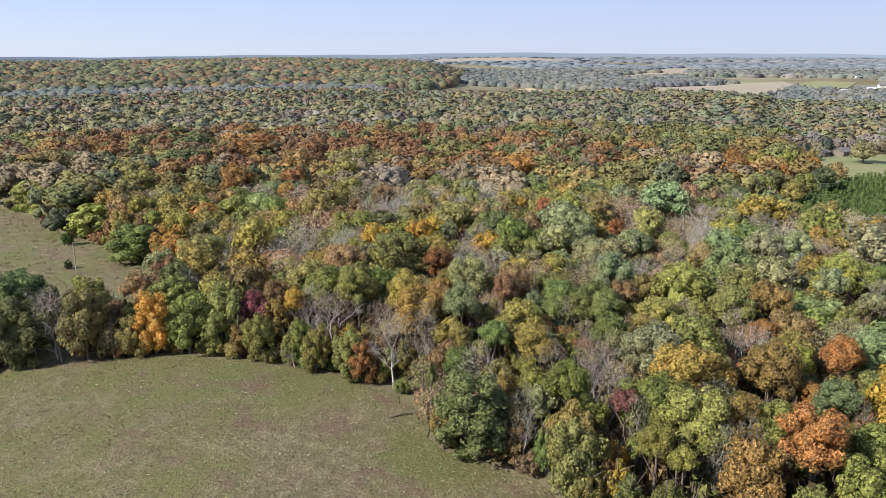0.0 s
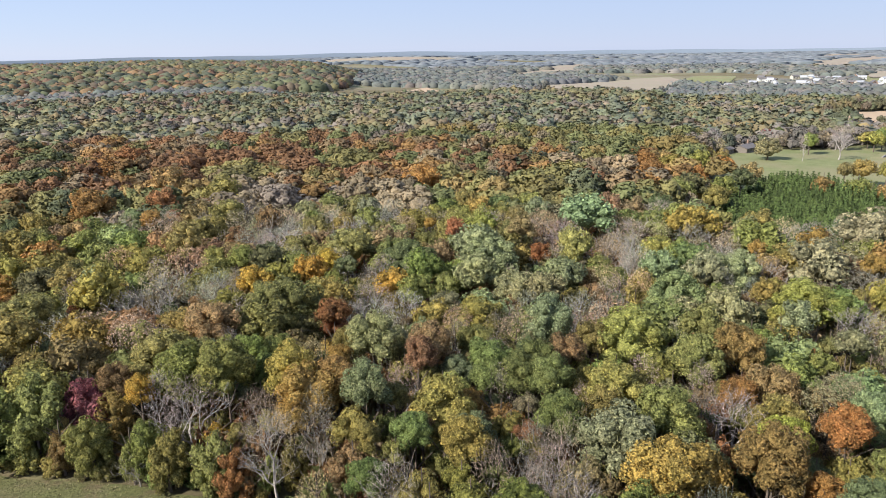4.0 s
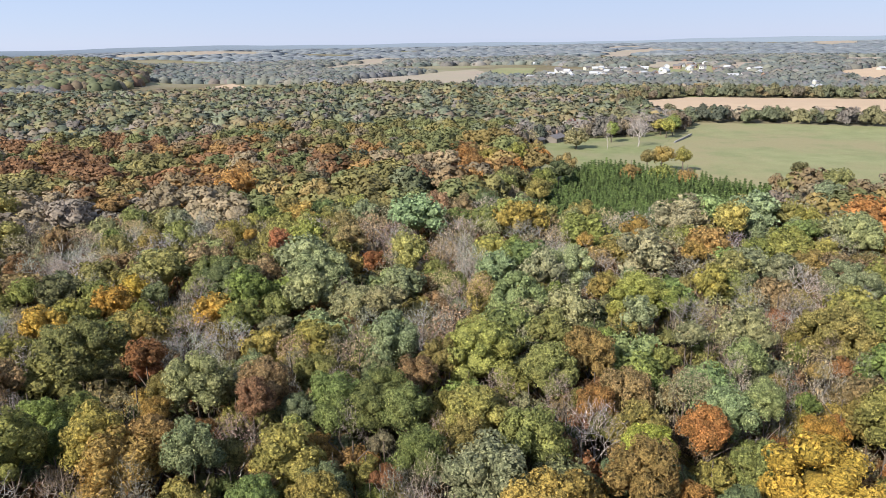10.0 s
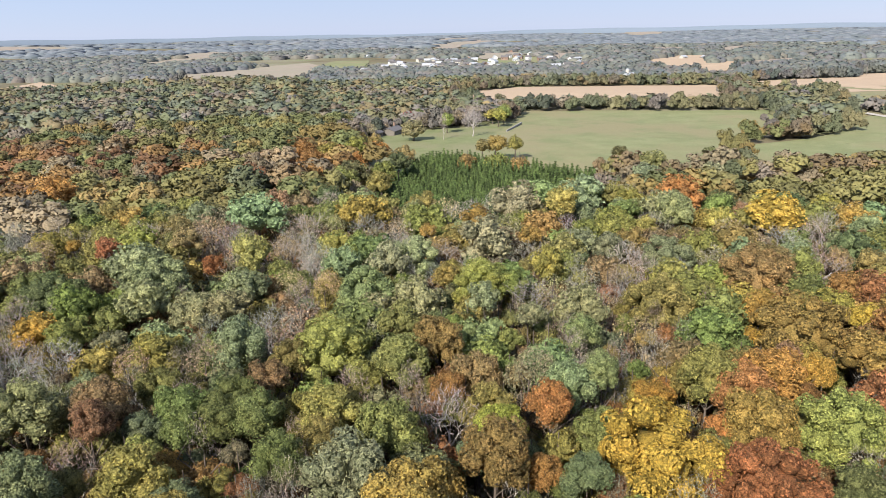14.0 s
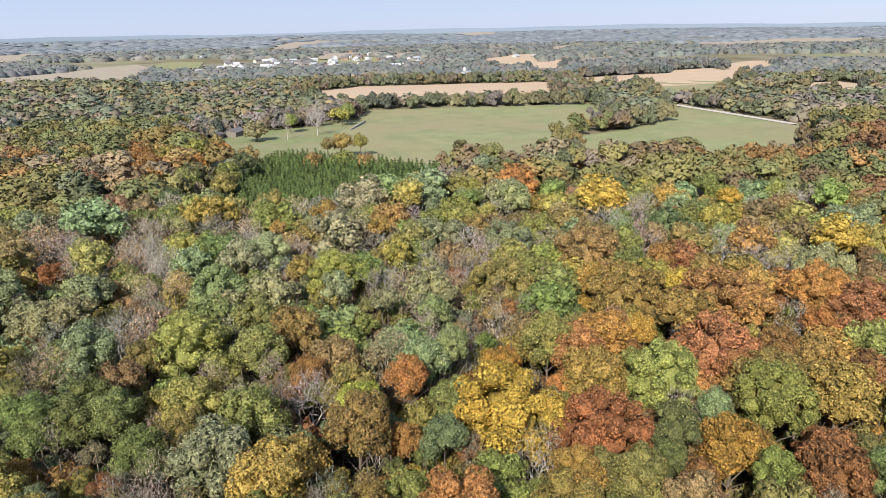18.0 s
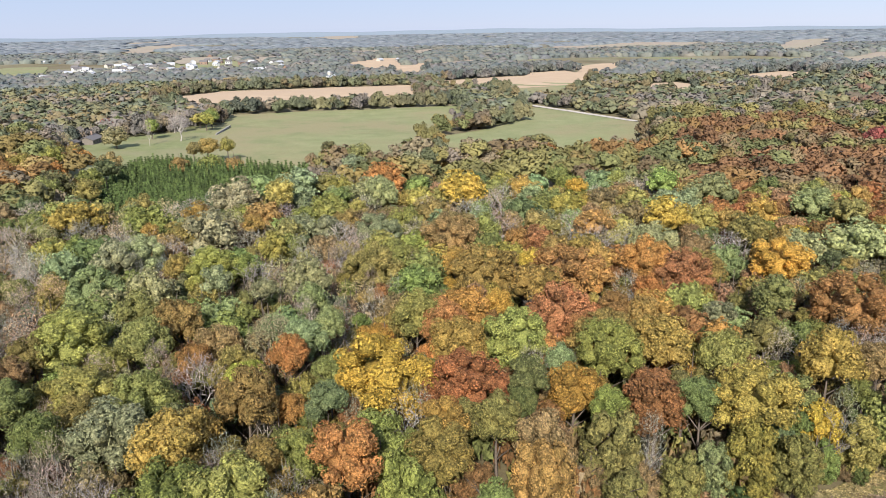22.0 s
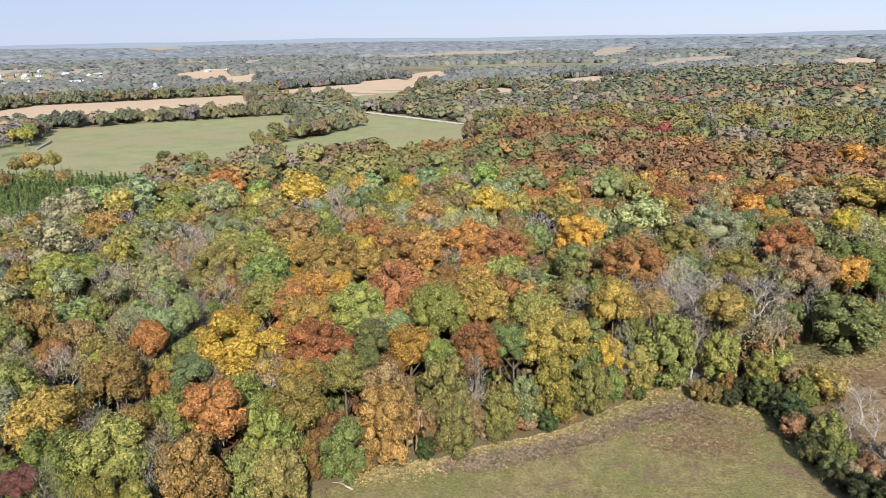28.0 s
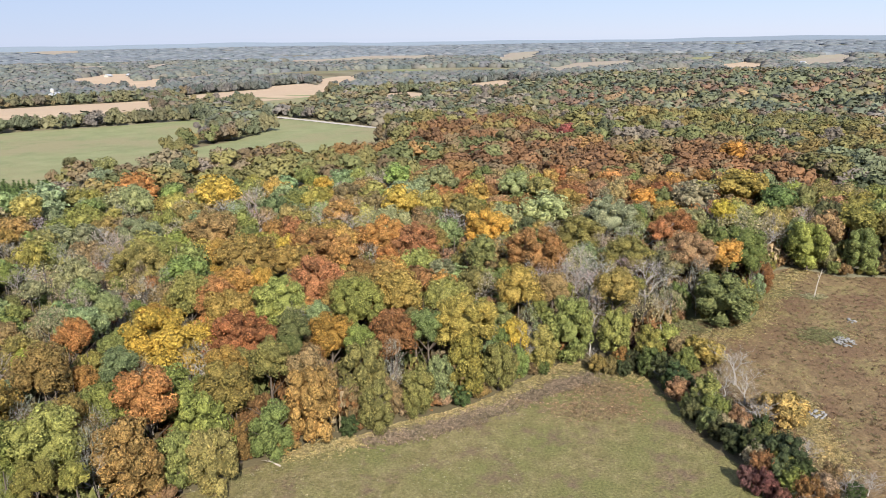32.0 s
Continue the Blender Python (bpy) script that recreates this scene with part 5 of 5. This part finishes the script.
def gable(w, d, z, rise, over=0.5, thick=0.25):
    bm = bmesh.new()
    x, y = w / 2 + over, d / 2 + over
    top = [(-x, -y, z), (-x, 0, z + rise), (-x, y, z), (x, -y, z), (x, 0, z + rise), (x, y, z)]
    vs = [bm.verts.new(p) for p in top] + [bm.verts.new((a, b, c - thick)) for a, b, c in top]
    for q in ((0, 3, 4, 1), (1, 4, 5, 2), (6, 7, 10, 9), (7, 8, 11, 10), (0, 1, 7, 6), (1, 2, 8, 7), (3, 9, 10, 4), (4, 10, 11, 5), (0, 6, 9, 3), (2, 5, 11, 8)):
        bm.faces.new([vs[i] for i in q])
    bmesh.ops.recalc_face_normals(bm, faces=bm.faces[:])
    return bm


def walls(w, d, h, rise):
    bm = bmesh.new()
    a = [(-w / 2, -d / 2), (w / 2, -d / 2), (w / 2, d / 2), (-w / 2, d / 2)]
    lo, hi = [bm.verts.new((x, y, -0.5)) for x, y in a], [bm.verts.new((x, y, h)) for x, y in a]
    for i in range(4):
        bm.faces.new((lo[i], lo[(i + 1) % 4], hi[(i + 1) % 4], hi[i]))
    for i, j, x in ((1, 2, w / 2), (3, 0, -w / 2)):
        bm.faces.new((hi[i], hi[j], bm.verts.new((x, 0, h + rise))))
    bmesh.ops.recalc_face_normals(bm, faces=bm.faces[:])
    return bm


def house(x, y, turn, w, d, h, rise, wall, roof, words, name="house", windows=3, group="village houses"):
    ob = thing(name, x, y, ground_z(x, y), turn, label=words, category="building", group=group)
    part("wall", walls(w, d, h, rise - 0.3), wall, ob)
    part("roof", gable(w, d, h + 0.15, rise), roof, ob)
    for i in range(windows):
        wx = -w / 2 + w * (i + 0.5) / windows
        for side in (-1, 1):
            part("window", box_into(bmesh.new(), wx - 0.55, side * d / 2 - 0.06, h * 0.35, wx + 0.55, side * d / 2 + 0.06, h * 0.78), PANE, ob)
    part("door", box_into(bmesh.new(), w * 0.12, -d / 2 - 0.08, 0, w * 0.12 + 1.0, -d / 2 + 0.05, 2.1), ROOF_DARK, ob)
    return ob


TIMBER = plain("weathered_timber", (0.16, 0.14, 0.12), 0.8, 0.2, 3)
farmhouse = house(216, 400, 35, 13, 8, 2.6, 1.7, TIMBER, ROOF_DARK, "low farmhouse with a dark shingle roof beside the lawn", "farmhouse", 4, "farmstead")
part("chimney", box_into(bmesh.new(), 2.2, -0.4, 4.2, 3.0, 0.4, 6.4), BRICK, farmhouse)
house(204, 396, 35, 6, 4, 2.4, 1.2, TIMBER, ROOF_DARK, "dark timber shed beside the farmhouse", "shed", 1, "farmstead")
for hue, x, y, r in (("silver", 209, 367, 6.6), ("olive", 170, 352, 4.0), ("green", 176, 366, 3.8), ("brown", 164, 344, 3.4), ("tan", 196, 390, 4.0), ("olive", 190, 396, 4.4), ("bare", 200, 402, 4.2), ("silver", 186, 382, 4.2), ("tan", 212, 404, 3.6), ("bare", 266, 396, 3.6), ("tan", 240, 408, 3.8), ("crimson", 248, 434, 4.0), ("dark", 253, 430, 3.8), ("green", 240, 381, 4.2), ("bare", 242, 360, 6.2), ("bare", 223, 360, 2.2), ("olive", 203, 292, 5.0), ("brown", 195, 291, 3.4), ("olive", 210, 287, 3.6), ("olive", 279, 384, 4.4), ("green", 290, 392, 4.4), ("olive", 297, 401, 4.6), ("olive", 286, 398, 4.0), ("olive", 305, 410, 4.8), ("green", 315, 419, 4.8), ("bare", 270, 396, 4.4), ("bare", 278, 404, 4.4), ("tan", 264, 404, 4.0)):
    tree(hue, x, y, r, near=False, lift=-4.5, label={"silver": "pale silvery-green tree beside the farmhouse", "bare": "leafless grey tree standing on the lawn", "crimson": "dark red tree beside the farmhouse"}.get(hue, ""))

# stone fence at the corner of the pasture
fence = thing("stone_fence", 269, 364, ground_z(269, 364), 0, label="low pale stone fence at the pasture corner", category="fence")
for i in range(26):
    s = part("stone", box_into(bmesh.new(), -0.85, -0.35, 0, 0.85, 0.35, 0.9 + 0.1 * (i % 3)), STONE, fence)
    s.location, s.rotation_euler = (i * 1.15, i * 0.85, 0), (0, 0, 0.63)

# the white farm by the far road, its mast and poles
house(618, 585, 20, 22, 11, 5, 4, WHITE, ROOF_PALE, "white barn with a pale metal roof beyond the harvested field", "barn", 2, "far farm")
house(640, 577, 15, 14, 9, 4, 3, WHITE, ROOF_DARK, "white farmhouse beyond the harvested field", "house", 3, "far farm")
house(598, 596, 40, 11, 8, 3.5, 2.5, WHITE, ROOF_PALE, "small white shed beyond the harvested field", "shed", 1, "far farm")
silo = thing("silo", 628, 596, ground_z(628, 596), 0, label="tall pale concrete farm silo with a domed cap", category="silo")
part("drum", with_material(fast_mesh("drum", *tube([(0, 0, -0.5), (0, 0, 11)], [2.0, 2.0], 16)), CREAM), None, silo)
part("dome", with_material(fast_mesh("dome", *tube([(0, 0, 11), (0, 0, 12.0), (0, 0, 12.5)], [2.05, 1.5, 0.1], 16)), ROOF_PALE), None, silo)
for i in range(9):
    utility_pole(560 + i * 34, 640 - i * 30, 11, 45, "utility pole beside the far road")
barn = house(217, 892, 10, 12, 9, 6, 4, WHITE, ROOF_PALE, "white barn among the far trees", "barn", 1, "far farm")

# the village
VILLAGE_PLOTS = [(771, 1408), (662, 1119), (648, 1113), (723, 1147), (668, 1029), (642, 981), (733, 1077), (650, 930), (507, 929), (497, 925), (524, 917), (705, 942), (837, 1055), (1000, 1174), (789, 942), (694, 835), (646, 796), (665, 757), (854, 1181), (1284, 1363), (695, 746), (662, 1079), (1033, 1330), (1067, 1315)]
rng = np.random.default_rng(5)
done = 0
while done < 84:
    x, y = VILLAGE_PLOTS[done] if done < len(VILLAGE_PLOTS) else (rng.uniform(440, 1000), rng.uniform(740, 1250))
    if done >= len(VILLAGE_PLOTS) and not inside(VILLAGE, x, y):
        continue
    k = rng.integers(4)
    house(x, y, rng.uniform(0, 180), rng.uniform(9, 14), rng.uniform(6.5, 8.5), rng.uniform(2.8, 5.0), rng.uniform(2, 3.2), (WHITE, WHITE, CREAM, BRICK)[k],
          (ROOF_PALE, ROOF_DARK, ROOF_DARK, ROOF_PALE)[rng.integers(4)], ("white house in the far village", "white house with a gabled roof in the far village", "cream house in the far village", "brick house in the far village")[k], "house", 2)
    done += 1
for x, y in ((1010, 820), (1040, 800), (1100, 1220), (760, 1500), (820, 470), (900, 580), (1300, 520), (1507, -235), (1479, -258), (1453, -284), (1500, 320), (1560, 900), (1250, 1150), (1330, 1480)):
    house(x, y, rng.uniform(0, 180), rng.uniform(9, 15), rng.uniform(7, 9), 3.0, 2.5, CREAM, ROOF_PALE, "pale farm building in the distant fields", "barn", 1, "distant farms")

# the farthest rise of land, its haze painted as blue colour with faint emission
HAZE_BLUE = bpy.data.materials.new("far_hills_haze_tint")
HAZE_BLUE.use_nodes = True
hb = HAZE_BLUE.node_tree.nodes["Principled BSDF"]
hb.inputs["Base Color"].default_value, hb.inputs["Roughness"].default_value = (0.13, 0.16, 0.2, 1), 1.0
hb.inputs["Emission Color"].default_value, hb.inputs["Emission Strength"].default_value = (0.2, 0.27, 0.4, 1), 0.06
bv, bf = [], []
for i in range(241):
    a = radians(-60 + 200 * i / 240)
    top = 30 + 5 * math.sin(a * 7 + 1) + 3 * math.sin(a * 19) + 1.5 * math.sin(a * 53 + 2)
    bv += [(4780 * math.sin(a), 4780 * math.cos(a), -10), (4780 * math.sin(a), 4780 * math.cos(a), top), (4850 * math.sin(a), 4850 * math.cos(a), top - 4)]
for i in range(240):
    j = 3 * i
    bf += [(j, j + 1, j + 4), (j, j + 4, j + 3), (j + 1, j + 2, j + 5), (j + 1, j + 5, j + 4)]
tagged(new("backdrop", with_material(fast_mesh("backdrop", bv, bf), HAZE_BLUE)), "far hills at the horizon in painted haze blue, faintly glowing", "backdrop", kind="structure")
